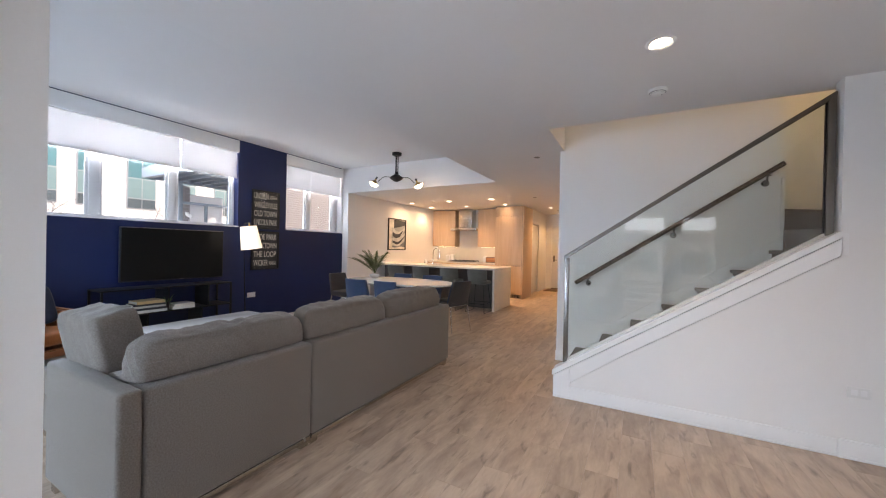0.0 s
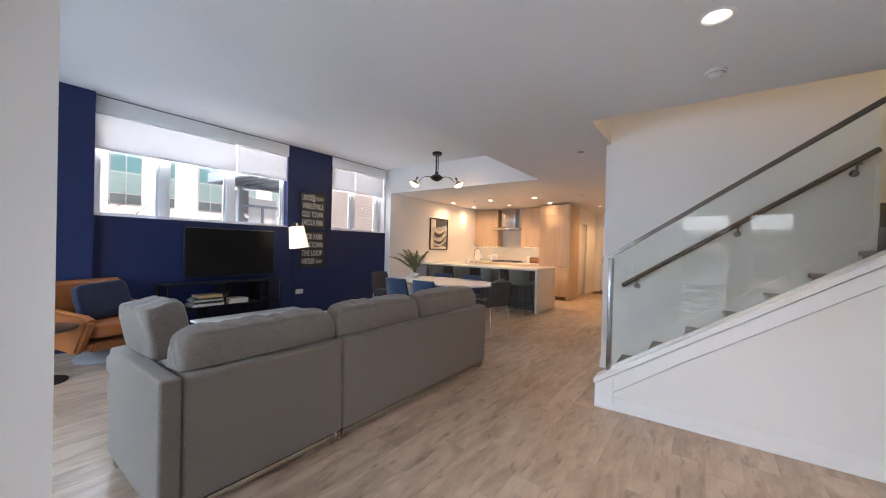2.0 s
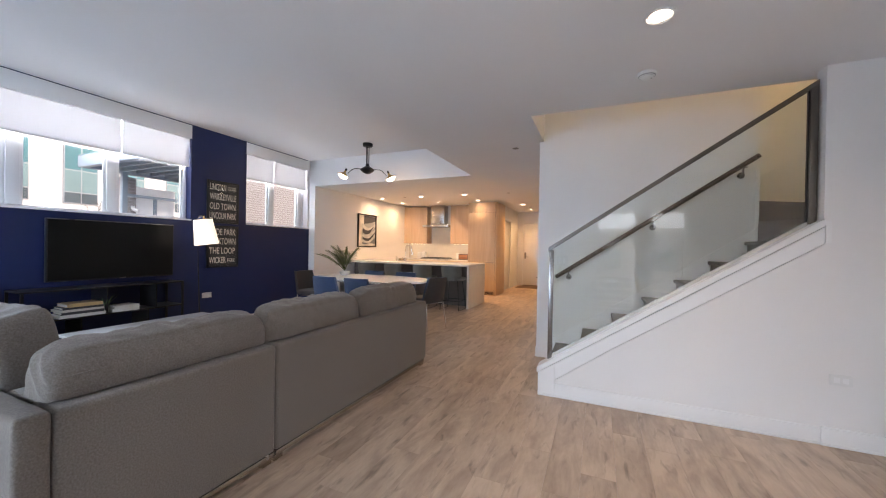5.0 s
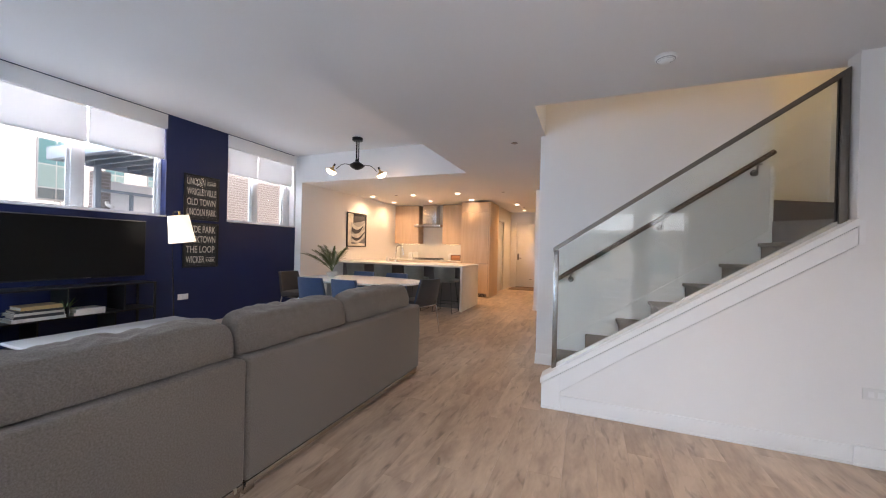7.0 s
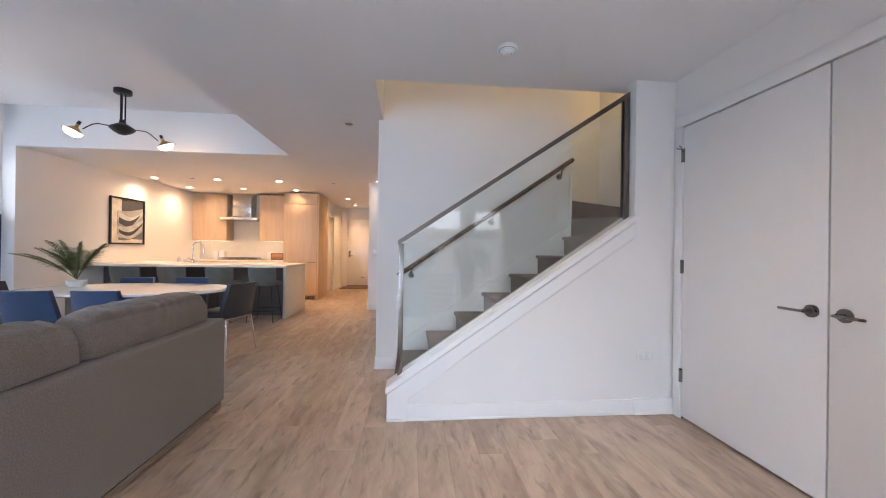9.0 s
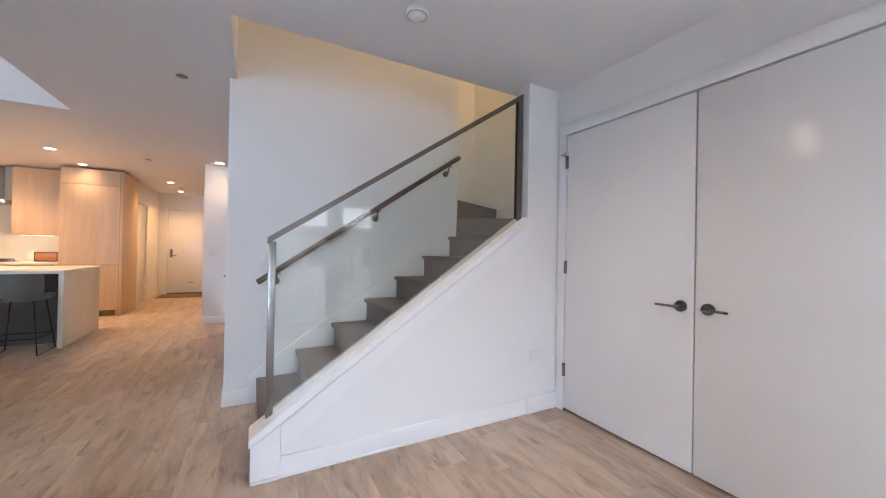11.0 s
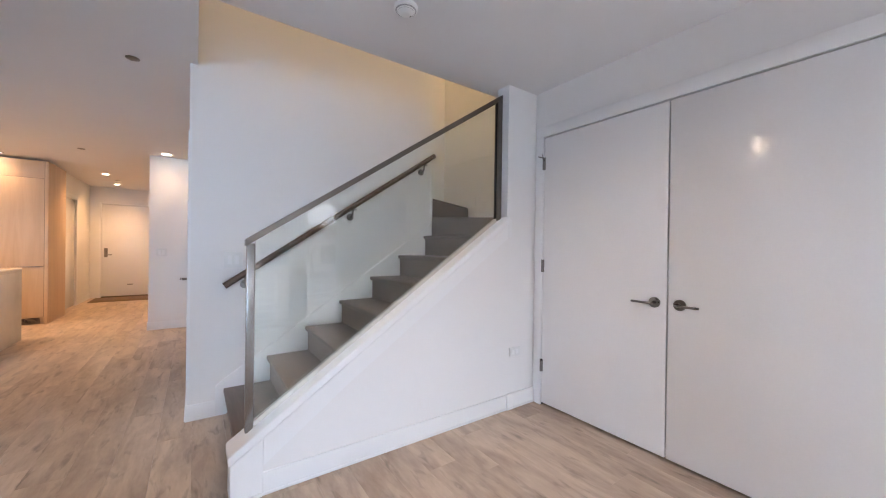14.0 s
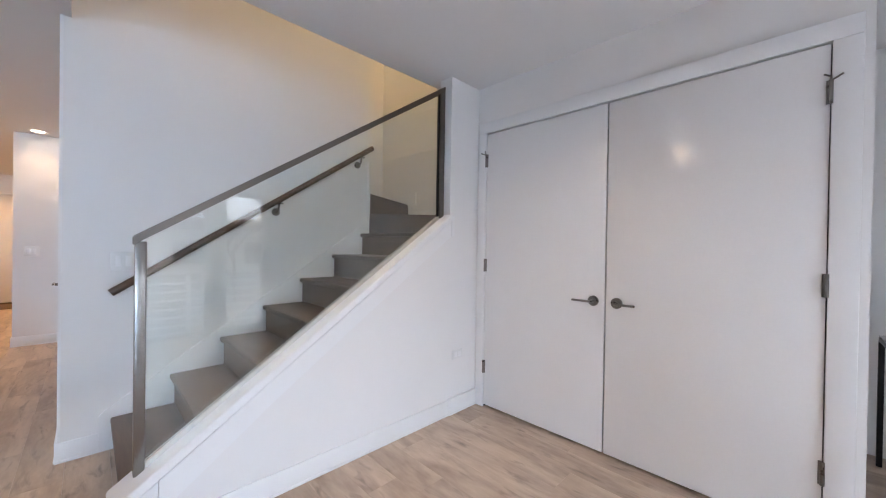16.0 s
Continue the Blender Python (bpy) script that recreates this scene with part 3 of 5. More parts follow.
part("woven_body", boxes((-0.5, 0.55, -0.38, 0.38, 0.001, 0.012), bev=0.004), M("mat_fibre", (0.16, 0.11, 0.075), 0.95, var=0.2, scale=30, bump=0.6, bscale=300), mat_)
d = tagged(thing("door_4", -2.66, 11.20, 0, "white hall door in its casing, closed", "door"), kind="structure")
part("door_leaf", boxes((0.0, 0.04, -0.39, 0.39, 0.01, 2.09), bev=0.003), m_door, d)
for b in ((0.0605, 0.075, -0.48, -0.395, 0, 2.1), (0.0605, 0.075, 0.395, 0.48, 0, 2.1), (0.0605, 0.075, -0.48, 0.48, 2.1, 2.18)):
    part("door_frame", boxes(b, bev=0.003), m_trim, d)
d = tagged(thing("door_5", -0.687, 5.72, 0, "white flush door behind the stair, closed", "door"), kind="structure")
part("door_leaf", boxes((-0.010, -0.002, -0.42, 0.42, 0.01, 2.1), bev=0.002), m_door, d)
for b in ((-0.016, -0.0005, -0.51, -0.424, 0, 2.105), (-0.016, -0.0005, 0.424, 0.51, 0, 2.105), (-0.016, -0.0005, -0.51, 0.51, 2.105, 2.19)):
    part("door_frame", boxes(b, bev=0.003), m_trim, d)
lever(d, -0.02, -0.010, 0.93, 1)
setting("corner_bead", boxes((-0.6895, -0.676, YS - 0.003, YS - 0.0005, 0.12, CEIL)), m_trim, "white wall corner bead", "trim")

# ---- stairs ----
RUN, RISE, X1 = 0.285, 0.196, -0.449
st = thing("staircase", X1, 3.74, 0, "grey-brown wooden stair with closed risers and white stringers", "staircase")
tagged(st, kind="structure")
for i in range(7):
    x, z = RUN * i, RISE * (i + 1)
    end = x + RUN + 0.02 if i < 6 else 1.34 - X1
    bm = B(); bx(bm, x - 0.02, end, 0.002, 0.944, z - 0.032, z, bev=0.008, seg=3)
    part("tread", bm, m_tread, st)
    bm = B(); bx(bm, x + 0.006, x + 0.022, 0.002, 0.944, z - RISE + 0.001, z - 0.033)
    part("riser", bm, m_tread, st)
    if i < 6:
        part("carcass", boxes((x + 0.024, x + RUN + 0.003, 0.004, 0.942, z - RISE, z - 0.034)), m_dark, st)
cx, cy = 1.34 - X1, 0.952


def winder(k, a0, a1):
    z = RISE * k
    def ray_to(a):
        dx, dy = math.cos(radians(a)), math.sin(radians(a))
        ts = []
        if dx > 1e-6: ts.append((XR - 0.004 - 1.34) / dx)
        if dy > 1e-6: ts.append(0.99 / dy)
        if dy < -1e-6: ts.append(-0.952 / dy)
        t = min(ts)
        return (cx + dx * t, cy + dy * t)
    pts = [(cx, cy), ray_to(a0)]
    for a in (-47.9, 48.9):
        if a0 < a < a1: pts.append(ray_to(a))
    pts.append(ray_to(a1))
    bm = B(); prism(bm, pts, "z", z - 0.034, z)
    bmesh.ops.bevel(bm, geom=bm.edges[:], offset=0.006, segments=2, affect="EDGES")
    part("tread", bm, m_tread, st)
    bm = B(); prism(bm, pts, "z", z - RISE + 0.001, z - 0.035)
    part("riser", bm, m_tread, st)


winder(7, -90, -41); winder(8, -41, 28); winder(9, 28, 90)

# glass balustrade
g = thing("glass_stair_rail", -0.42, 3.676, 0, "clear glass stair balustrade with brushed steel posts and cap", "railing")
zr = lambda x: 1.298 + 0.6685 * x
L = 1.722
part("post", boxes((-0.015, 0.022, -0.020, 0.020, z_at(-0.42) - 0.005, 1.262), bev=0.003), m_post, g)
part("post", boxes((L - 0.02, L + 0.024, -0.024, 0.024, z_at(1.30) - 0.005, zr(L) - 0.01), bev=0.003), m_steel, g)
bm = B(); prism(bm, [(-0.022, zr(-0.022) - 0.036), (L + 0.024, zr(L + 0.024) - 0.036), (L + 0.024, zr(L + 0.024)), (-0.022, zr(-0.022))], "y", -0.026, 0.026)
bmesh.ops.bevel(bm, geom=bm.edges[:], offset=0.003, segments=2, affect="EDGES")
part("cap_rail", bm, m_steel, g)
bm = B(); prism(bm, [(0.024, z_at(0.024 - 0.42) + 0.0005), (L - 0.022, z_at(L - 0.442) + 0.0005), (L - 0.022, z_at(L - 0.442) + 0.026), (0.024, z_at(0.024 - 0.42) + 0.026)], "y", -0.019, 0.019)
bmesh.ops.bevel(bm, geom=bm.edges[:], offset=0.002, segments=2, affect="EDGES")
part("base_channel", bm, M("satin_aluminium", (0.62, 0.61, 0.57), 0.38, 0.9, var=0.03, scale=20), g, "pale satin metal base channel")
bm = B(); prism(bm, [(-0.02, zr(0) - 0.042), (L, zr(L) - 0.042), (L, zr(L) - 0.037), (-0.02, zr(0) - 0.037)], "y", -0.018, 0.018)
part("gasket", bm, m_blackm, g)
for a, b in ((0.026, L - 0.022),):
    bm = B(); prism(bm, [(a, z_at(a - 0.42) + 0.0265), (b, z_at(b - 0.42) + 0.0265), (b, zr(b) - 0.042), (a, zr(a) - 0.042)], "y", -0.006, 0.006)
    p = part("glass_pane", bm, m_railglass, g); p.visible_shadow = False
bm = B(); bx(bm, L - 0.028, L - 0.0205, -0.012, 0.012, z_at(1.29), zr(L) - 0.05)
part("gasket", bm, m_blackm, g)

h = thing("handrail", -0.475, 4.625, 0, "round dark walnut handrail on steel wall brackets", "handrail")
P0, P1 = Vector((0, 0, 0.955)), Vector((1.80, 0, 2.18))
bm = B(); tube(bm, [P0, P0 + (P1 - P0) * 0.004, P0.lerp(P1, 0.5), P1 - (P1 - P0) * 0.004, P1], 0.023, 18)
part("rail", bm, m_hand, h)
for f in (0.075, 0.53, 0.935):
    q = P0.lerp(P1, f)
    bm = B()
    cyl(bm, (q.x, 0.074, q.z - 0.09), (q.x, 0.062, q.z - 0.09), 0.03, n=20)
    tube(bm, [(q.x, 0.064, q.z - 0.09), (q.x, 0.03, q.z - 0.088), (q.x, 0.008, q.z - 0.07), (q.x, 0, q.z - 0.03)], 0.008, 10)
    bx(bm, q.x - 0.03, q.x + 0.03, -0.012, 0.012, q.z - 0.032, q.z - 0.022)
    part("bracket", bm, m_nickel, h)

# ---- ceiling fixtures and their lamps ----
def downlight(x, y, power, col, deg=150):
    f = thing("ceiling_downlight", x, y, CEIL, "round recessed white downlight, lit", "downlight", "recessed ceiling lights")
    bm = B(); lathe(bm, [(0.078, -0.001), (0.078, -0.006), (0.064, -0.010), (0.052, -0.004), (0.050, -0.001)], 28)
    part("trim_ring", bm, m_whitepl, f)
    bm = B(); lathe(bm, [(0.0001, -0.004), (0.03, -0.0045), (0.050, -0.004), (0.050, -0.002), (0.0001, -0.002)], 24)
    part("lens", bm, m_lampglow, f, "glowing lens")
    spot_lamp("downlight_lamp", x, y, CEIL - 0.02, power, col, deg)


for x in (-5.28, -4.13, -2.98):
    for y in (8.34, 9.40):
        downlight(x, y, 17 if x > -3 and y > 9 else 64 if x < -5 else 128, WARM, 165 if x < -5 else 132)
downlight(-2.02, 10.57, 68, AMBER, 140); downlight(-2.05, 11.98, 74, AMBER, 140); downlight(-0.99, 8.02, 14, WARM, 120)
downlight(0.24, 2.61, 50, MILD)
point_lamp("upstairs_lamp", 1.55, 4.4, 4.7, 19, (1.0, 0.74, 0.40), 0.15)
# extra unseen lamp, added to warm the upper stair wall
point_lamp("stair_wall_fill", 0.4, 4.2, 4.75, 6, (1.0, 0.68, 0.33), 0.15)


def smoke_detector(x, y):
    f = thing("smoke_detector", x, y, CEIL, "round white smoke detector on the ceiling", "smoke detector")
    bm = B(); lathe(bm, [(0.062, -0.001), (0.062, -0.018), (0.055, -0.022), (0.030, -0.040), (0.018, -0.043), (0.0001, -0.043)], 28)
    part("housing", bm, m_whitepl, f)
    bm = B(); lathe(bm, [(0.056, -0.0225), (0.050, -0.026), (0.046, -0.026), (0.044, -0.0305), (0.0001, -0.0305)], 28)
    part("vent_ring", bm, M("detector_grey", (0.35, 0.35, 0.35), 0.5), f)
    bm = B(); bx(bm, 0.02, 0.03, -0.004, 0.004, -0.0415, -0.036); part("indicator", bm, m_dark, f)


smoke_detector(0.255, 3.29)


def sprinkler(x, y):
    f = thing("sprinkler_cover", x, y, CEIL, "small round sprinkler cover plate on the ceiling", "sprinkler", "ceiling sprinklers")
    bm = B(); lathe(bm, [(0.040, -0.001), (0.040, -0.004), (0.036, -0.006), (0.0001, -0.007)], 24)
    part("cover_plate", bm, m_nickel, f)


for x, y in ((-1.015, 4.86), (-1.93, 8.39), (-4.58, 8.30), (-1.95, 11.3)):
    sprinkler(x, y)


def wall_plate(name, cat, label, x, y, z, axis, s, holes, w=0.07, h=0.115):
    """A flat white plate on a wall; axis is the wall's normal, s its sign."""
    rz = {("y", -1): 0, ("x", 1): 90, ("x", -1): -90}[(axis, s)]
    f = thing(name, x, y, z, label, cat, "", rz)
    part("plate", boxes((-w / 2, w / 2, -0.006, -0.0005, -h / 2, h / 2), bev=0.002), m_whitepl, f)
    for u, v, a, b in holes:
        part("rocker" if name == "light_switch" else "socket", boxes((u - a, u + a, -0.0085, -0.0055, v - b, v + b), bev=0.0012), m_trim, f)


m_slot = M("socket_slot", (0.03, 0.03, 0.03), 0.7)
wall_plate("light_switch", "switch", "white double rocker switch on the stair wall", -0.415, YS, 1.141, "y", -1, ((-0.023, 0, 0.014, 0.033), (0.023, 0, 0.014, 0.033)), 0.12)
wall_plate("light_switch", "switch", "white double rocker switch beside the hall", -1.053, 8.25, 1.128, "y", -1, ((-0.023, 0, 0.014, 0.033), (0.023, 0, 0.014, 0.033)), 0.12)
wall_plate("wall_outlet", "outlet", "white socket low on the half wall", 1.44, YP + 0.02, 0.437, "y", -1, ((-0.022, 0, 0.015, 0.018), (0.022, 0, 0.015, 0.018)), 0.115, 0.07)
wall_plate("wall_outlet", "outlet", "white socket plate low on the navy wall", XW, 4.10, 0.435, "x", 1, ((-0.022, 0, 0.016, 0.02), (0.022, 0, 0.016, 0.02)), 0.15, 0.085)

# ---- soft shapes ----
def pillow(bm, sx, sy, sz, p=4.0, n=14, wr=0.0, seed=0.0, m=None, crown=0.0, creases=0.0):
    """A stuffed cushion of half sizes sx, sy, sz: a rounded box with a few creases."""
    bmesh.ops.create_cube(bm, size=2.0)
    bmesh.ops.subdivide_edges(bm, edges=bm.edges[:], cuts=n, use_grid_fill=True)
    vs = bm.verts[:]
    for v in vs:
        c = v.co.copy()
        k = (abs(c.x) ** p + abs(c.y) ** p + abs(c.z) ** p) ** (1 / p)
        c = Vector((c.x / k * sx, c.y / k * sy, c.z / k * sz))
        if wr:
            q = Vector((c.x * 5 + seed, c.y * 5, c.z * 5))
            w = noise.noise(q) * wr + noise.noise(q * 3.1) * wr * 0.45
            c += c.normalized() * w
        if creases and c.z > 0:
            f = max(0.0, c.z / sz - 0.35) / 0.65
            ax = c.y if sy > sx else c.x
            c.z += creases * f * (noise.noise(Vector((ax * 11 + seed, c.z * 4, seed))) + 0.5 * noise.noise(Vector((ax * 27, seed, c.z * 9))))
        if creases:
            f = max(0.0, c.z / sz + 0.15)
            ax, th = (c.y, c.x) if sy > sx else (c.x, c.y)
            fold = 1 - abs(noise.noise(Vector((ax * 13 + seed * 3, th * 9 + c.z * 10, seed)))) * 2.4
            c += c.normalized() * creases * 0.9 * f * max(-0.4, fold)
        if crown:
            c.z += crown * (1 - (c.y / sy) ** 2) * (1 if c.z > 0 else 0)
        v.co = c
    if m is not None:
        bmesh.ops.transform(bm, matrix=m, verts=vs)


def soft_box(x0, x1, y0, y1, z0, z1, bev=0.03, seg=4):
    bm = B(); bx(bm, x0, x1, y0, y1, z0, z1, bev=bev, seg=seg)
    return bm


def seam(bm, pts, r=0.004):
    tube(bm, pts, r, 6)


# ---- sectional sofa ----
so = thing("sectional_sofa", -1.73, 0.88, 0, "grey woven fabric sectional sofa with loose back cushions and a chaise", "sofa")
Z0, ZB = 0.066, 0.685
part("back_panel", soft_box(-0.20, 0.0, 0.110, 1.024, Z0, ZB, 0.022), m_sofa, so)
part("back_panel", soft_box(-0.20, 0.0, 1.029, 2.985, Z0, ZB, 0.022), m_sofa, so)
part("arm", soft_box(-0.86, 0.0, 0.012, 0.104, Z0, 0.690, 0.018), m_sofa, so)
part("arm", soft_box(-0.95, -0.202, 2.82, 2.975, Z0, 0.60, 0.03), m_sofa, so)
part("seat_base", soft_box(-1.70, -1.084, 0.160, 1.022, Z0, 0.30, 0.03), m_sofa, so)
part("seat_base", soft_box(-1.083, -0.205, 0.112, 1.022, Z0, 0.30, 0.03), m_sofa, so)
part("seat_base", soft_box(-0.95, -0.205, 1.030, 2.818, Z0, 0.30, 0.03), m_sofa, so)
part("chaise_cushion", soft_box(-1.73, -1.085, 0.155, 1.020, 0.302, 0.455, 0.045, 5), m_sofa, so)
part("seat_cushion", soft_box(-1.09, -0.36, 0.114, 1.020, 0.302, 0.453, 0.04, 5), m_sofa, so)
part("seat_cushion", soft_box(-0.97, -0.36, 1.032, 1.920, 0.302, 0.455, 0.045, 5), m_sofa, so)
part("seat_cushion", soft_box(-0.97, -0.36, 1.925, 2.815, 0.302, 0.455, 0.045, 5), m_sofa, so)


def back_cushion(y0, y1, top, seed):
    bm = B()
    c, hy = (y0 + y1) / 2, (y1 - y0) / 2
    mm = Matrix.Translation((-0.325, c, (0.46 + top) / 2)) @ pose(0, 0, 0, 0, 8, 0)
    def slump(p):
        # the upper half bulges out over the top of the back panel
        f = min(1.0, max(0.0, (p.z - 0.672) / 0.018))
        g = min(1.0, max(0.0, (p.z - 0.69) / 0.16))
        x = p.x + 0.085 * f + 0.055 * f * (1 - g * g)
        x += (-0.10 - x) * 0.42 * g if x < -0.10 else 0.0
        return Vector((x, p.y, max(p.z, 0.688) if f > 0.3 else min(p.z, 0.683)))
    pillow(bm, 0.125, hy, (top - 0.46) / 2, 7.0, 52, 0.007, seed, mm, 0.0, 0.0075)
    for v in bm.verts:
        v.co = slump(v.co)
    ob = part("back_cushion", bm, m_sofa, so)
    bm = B()
    hz = (top - 0.46) / 2
    pts = []
    for k in range(0, 41):
        y = -hy * 0.93 + 1.86 * hy * k / 40
        s = (1 - (abs(y) / hy) ** 5) ** 0.2
        pts.append(slump(mm @ Vector((0.122, y, hz * 0.60 + 0.004 * noise.noise(Vector((y * 6, seed, 0)))))))
    seam(bm, pts, 0.0028)
    part("piping", bm, m_sofa, ob)


back_cushion(0.112, 1.02, 0.878, 1.7); back_cushion(1.03, 1.91, 0.893, 5.2); back_cushion(1.92, 2.90, 0.90, 9.1)
bm = B()
mm = Matrix.Translation((-0.648, 0.190, 0.71)) @ pose(0, 0, 0, 11, 0, 3)
pillow(bm, 0.220, 0.105, 0.262, 8.0, 36, 0.006, 3.3, mm, 0.0, 0.006)
part("back_cushion", bm, m_sofa, so)
for x, y in ((-0.05, 0.06), (-0.80, 0.06), (-0.05, 0.985), (-0.05, 1.065), (-0.05, 2.93), (-0.90, 2.93), (-1.64, 0.22), (-1.64, 0.97)):
    part("leg", boxes((x - 0.03, x + 0.03, y - 0.03, y + 0.03, 0, 0.065), bev=0.003), m_hood, so, "square brushed steel leg")
part("base_rail", boxes((-0.035, -0.006, 0.03, 1.018, 0.038, 0.065), bev=0.003), m_hood, so)
part("base_rail", boxes((-0.035, -0.006, 1.034, 2.95, 0.038, 0.065), bev=0.003), m_hood, so)

# ---- coffee table ----
ct = thing("coffee_table", -4.0, 2.50, 0, "low table with a glossy white top on black legs", "table")
bm = B(); bx(bm, -0.33, 0.33, -0.62, 0.62, 0.425, 0.452, bev=0.01, seg=3)
part("tabletop", bm, m_marble, ct)
for x in (-0.28, 0.28):
    for y in (-0.56, 0.56):
        bm = B(); cyl(bm, (x, y, 0), (x * 0.95, y * 0.95, 0.425), 0.012); part("leg", bm, m_blackm, ct)

# ---- television and its console ----
tv = thing("television", XW, 2.895, 0.795, "wide black flat-screen television mounted on the navy wall", "television")
part("case", boxes((0.065, 0.118, -0.645, 0.645, 0, 0.725), bev=0.006), m_tvcase, tv)
part("screen", boxes((0.1185, 0.121, -0.634, 0.634, 0.018, 0.715)), m_screen, tv)
part("bezel", boxes((0.1185, 0.1235, -0.645, 0.645, 0.715, 0.7255), bev=0.002), m_nickel, tv, "thin bright upper bezel")
part("wall_bracket", boxes((0.001, 0.065, -0.25, 0.25, 0.2, 0.52), bev=0.004), m_blackm, tv)
part("badge", boxes((0.119, 0.1225, 0.02, 0.085, 0.005, 0.014), bev=0.001), m_nickel, tv)

cs = thing("media_console", -5.57, 2.75, 0, "open black metal console shelf below the television", "console")
W, D = 0.76, 0.185
for x in (-D, D):
    for y in (-W, W):
        part("leg", boxes((x - 0.011, x + 0.011, y - 0.011, y + 0.011, 0, 0.715), bev=0.001), m_blackm, cs)
for z, nm in ((0.715, "top"), (0.395, "shelf"), (0.09, "shelf")):
    part(nm, boxes((-D - 0.012, D + 0.012, -W - 0.012, W + 0.012, z, z + 0.016), bev=0.002), m_blackm, cs)
for y, z0, z1 in ((-0.07, 0.411, 0.715), (0.44, 0.411, 0.715), (-0.30, 0.106, 0.395), (0.35, 0.106, 0.395)):
    part("divider", boxes((-D, D, y - 0.006, y + 0.006, z0, z1)), m_blackm, cs)


def book(x, y, z, w, d, h, col, rz=0.0, label="hardback book lying in a stack on the console shelf"):
    b = thing("book", x, y, z, label, "book", "books on the console", rz)
    cm = M("book_cover", col, 0.55, var=0.06, scale=14)
    part("cover", boxes((-d / 2, d / 2, -w / 2, w / 2, 0, 0.003), (-d / 2, d / 2, -w / 2, w / 2, h - 0.003, h), (-d / 2, -d / 2 + 0.004, -w / 2, w / 2, 0.003, h - 0.003)), cm, b)
    part("pages", boxes((-d / 2 + 0.005, d / 2 - 0.006, -w / 2 + 0.005, w / 2 - 0.005, 0.003, h - 0.003)), M("paper", (0.72, 0.69, 0.62), 0.9, var=0.08, scale=60, stretch=(1, 1, 30)), b)


zz = 0.411
for w, h, col, rz, dy in ((0.40, 0.034, (0.66, 0.66, 0.64), 182, 0.0), (0.36, 0.030, (0.035, 0.035, 0.04), 177, 0.01), (0.37, 0.025, (0.55, 0.53, 0.48), 183, 0.0), (0.35, 0.024, (0.03, 0.03, 0.033), 178, 0.01), (0.31, 0.036, (0.50, 0.34, 0.16), 181, 0.02)):
    book(-5.50, 2.46 + dy, zz, w, 0.24, h, col, rz); zz += h + 0.0005
zz = 0.411
for w, h, col, rz in ((0.27, 0.034, (0.66, 0.63, 0.58), 178), (0.26, 0.034, (0.62, 0.59, 0.54), 183)):
    book(-5.49, 2.865, zz, w, 0.22, h, col, rz); zz += h + 0.0005

m_leaf = M("palm_leaf", (0.085, 0.135, 0.035), 0.5, var=0.35, scale=10, rand=0.2)
m_leafblue = M("succulent_leaf", (0.10, 0.19, 0.09), 0.5, var=0.3, scale=10)
m_pot = M("white_ceramic", (0.70, 0.69, 0.66), 0.3, var=0.02)


def blade(bm, base, direction, length, width, droop=0.25, seg=4):
    d = Vector(direction).normalized()
    side = d.cross(Vector((0, 0, 1)))
    side = side.normalized() if side.length > 1e-3 else Vector((1, 0, 0))
    prev = None
    for k in range(seg + 1):
        f = k / seg
        c = Vector(base) + d * length * f + Vector((0, 0, -droop * length * f * f))
        w = width * math.sin(math.pi * min(0.98, 0.12 + 0.86 * f)) * 0.5
        row = (bm.verts.new(c - side * w), bm.verts.new(c + Vector((0, 0, -w * 0.35))), bm.verts.new(c + side * w))
        if prev:
            bm.faces.new((prev[0], prev[1], row[1], row[0])); bm.faces.new((prev[1], prev[2], row[2], row[1]))
        prev = row


sp = thing("potted_plant", -5.47, 2.69, 0.411, "small spiky green plant in a white pot on the console shelf", "plant")
bm = B(); lathe(bm, [(0.0001, 0.0), (0.030, 0.0), (0.038, 0.06), (0.033, 0.06), (0.030, 0.05), (0.0001, 0.05)], 18)
part("pot", bm, m_pot, sp)
bm = B(); rg = random.Random(4)
for k in range(26):
    a = k * 2.399; e = 0.35 + 0.9 * rg.random()
    blade(bm, (0, 0, 0.05), (math.cos(a) * math.cos(e), math.sin(a) * math.cos(e), math.sin(e)), 0.15 + 0.08 * rg.random(), 0.018, 0.2)
part("leaves", bm, m_leafblue, sp)

# ---- floor lamp ----
fl = thing("floor_lamp", -5.30, 3.70, 0, "slim black floor lamp with a lit tapered white shade", "lamp")
bm = B(); lathe(bm, [(0.0001, 0), (0.14, 0), (0.14, 0.012), (0.13, 0.02), (0.0001, 0.022)], 28); part("base", bm, m_blackm, fl)
bm = B(); tube(bm, [(0, 0, 0.02), (-0.02, -0.02, 0.9), (-0.04, -0.03, 1.60), (-0.02, -0.02, 1.655), (0.05, 0.0, 1.66)], 0.008); part("pole", bm, m_blackm, fl)
m_shadeglow, nt_, N_, L_, b_ = nodes_of("lamp_shade_fabric")
b_.inputs["Base Color"].default_value = (0.85, 0.82, 0.76, 1)
b_.inputs["Emission Color"].default_value = (1.0, 0.87, 0.68, 1)
b_.inputs["Emission Strength"].default_value = 0.9
bm = B()
mm = Matrix.Translation((0.06, 0.045, 1.25)) @ pose(0, 0, 0, 8, -3, 0)
lathe(bm, [(0.152, 0.0), (0.116, 0.36), (0.112, 0.36), (0.148, 0.0), (0.152, 0.0)], 40)
bmesh.ops.transform(bm, matrix=mm, verts=bm.verts[:])
part("shade", bm, m_shadeglow, fl, "glowing white fabric shade")
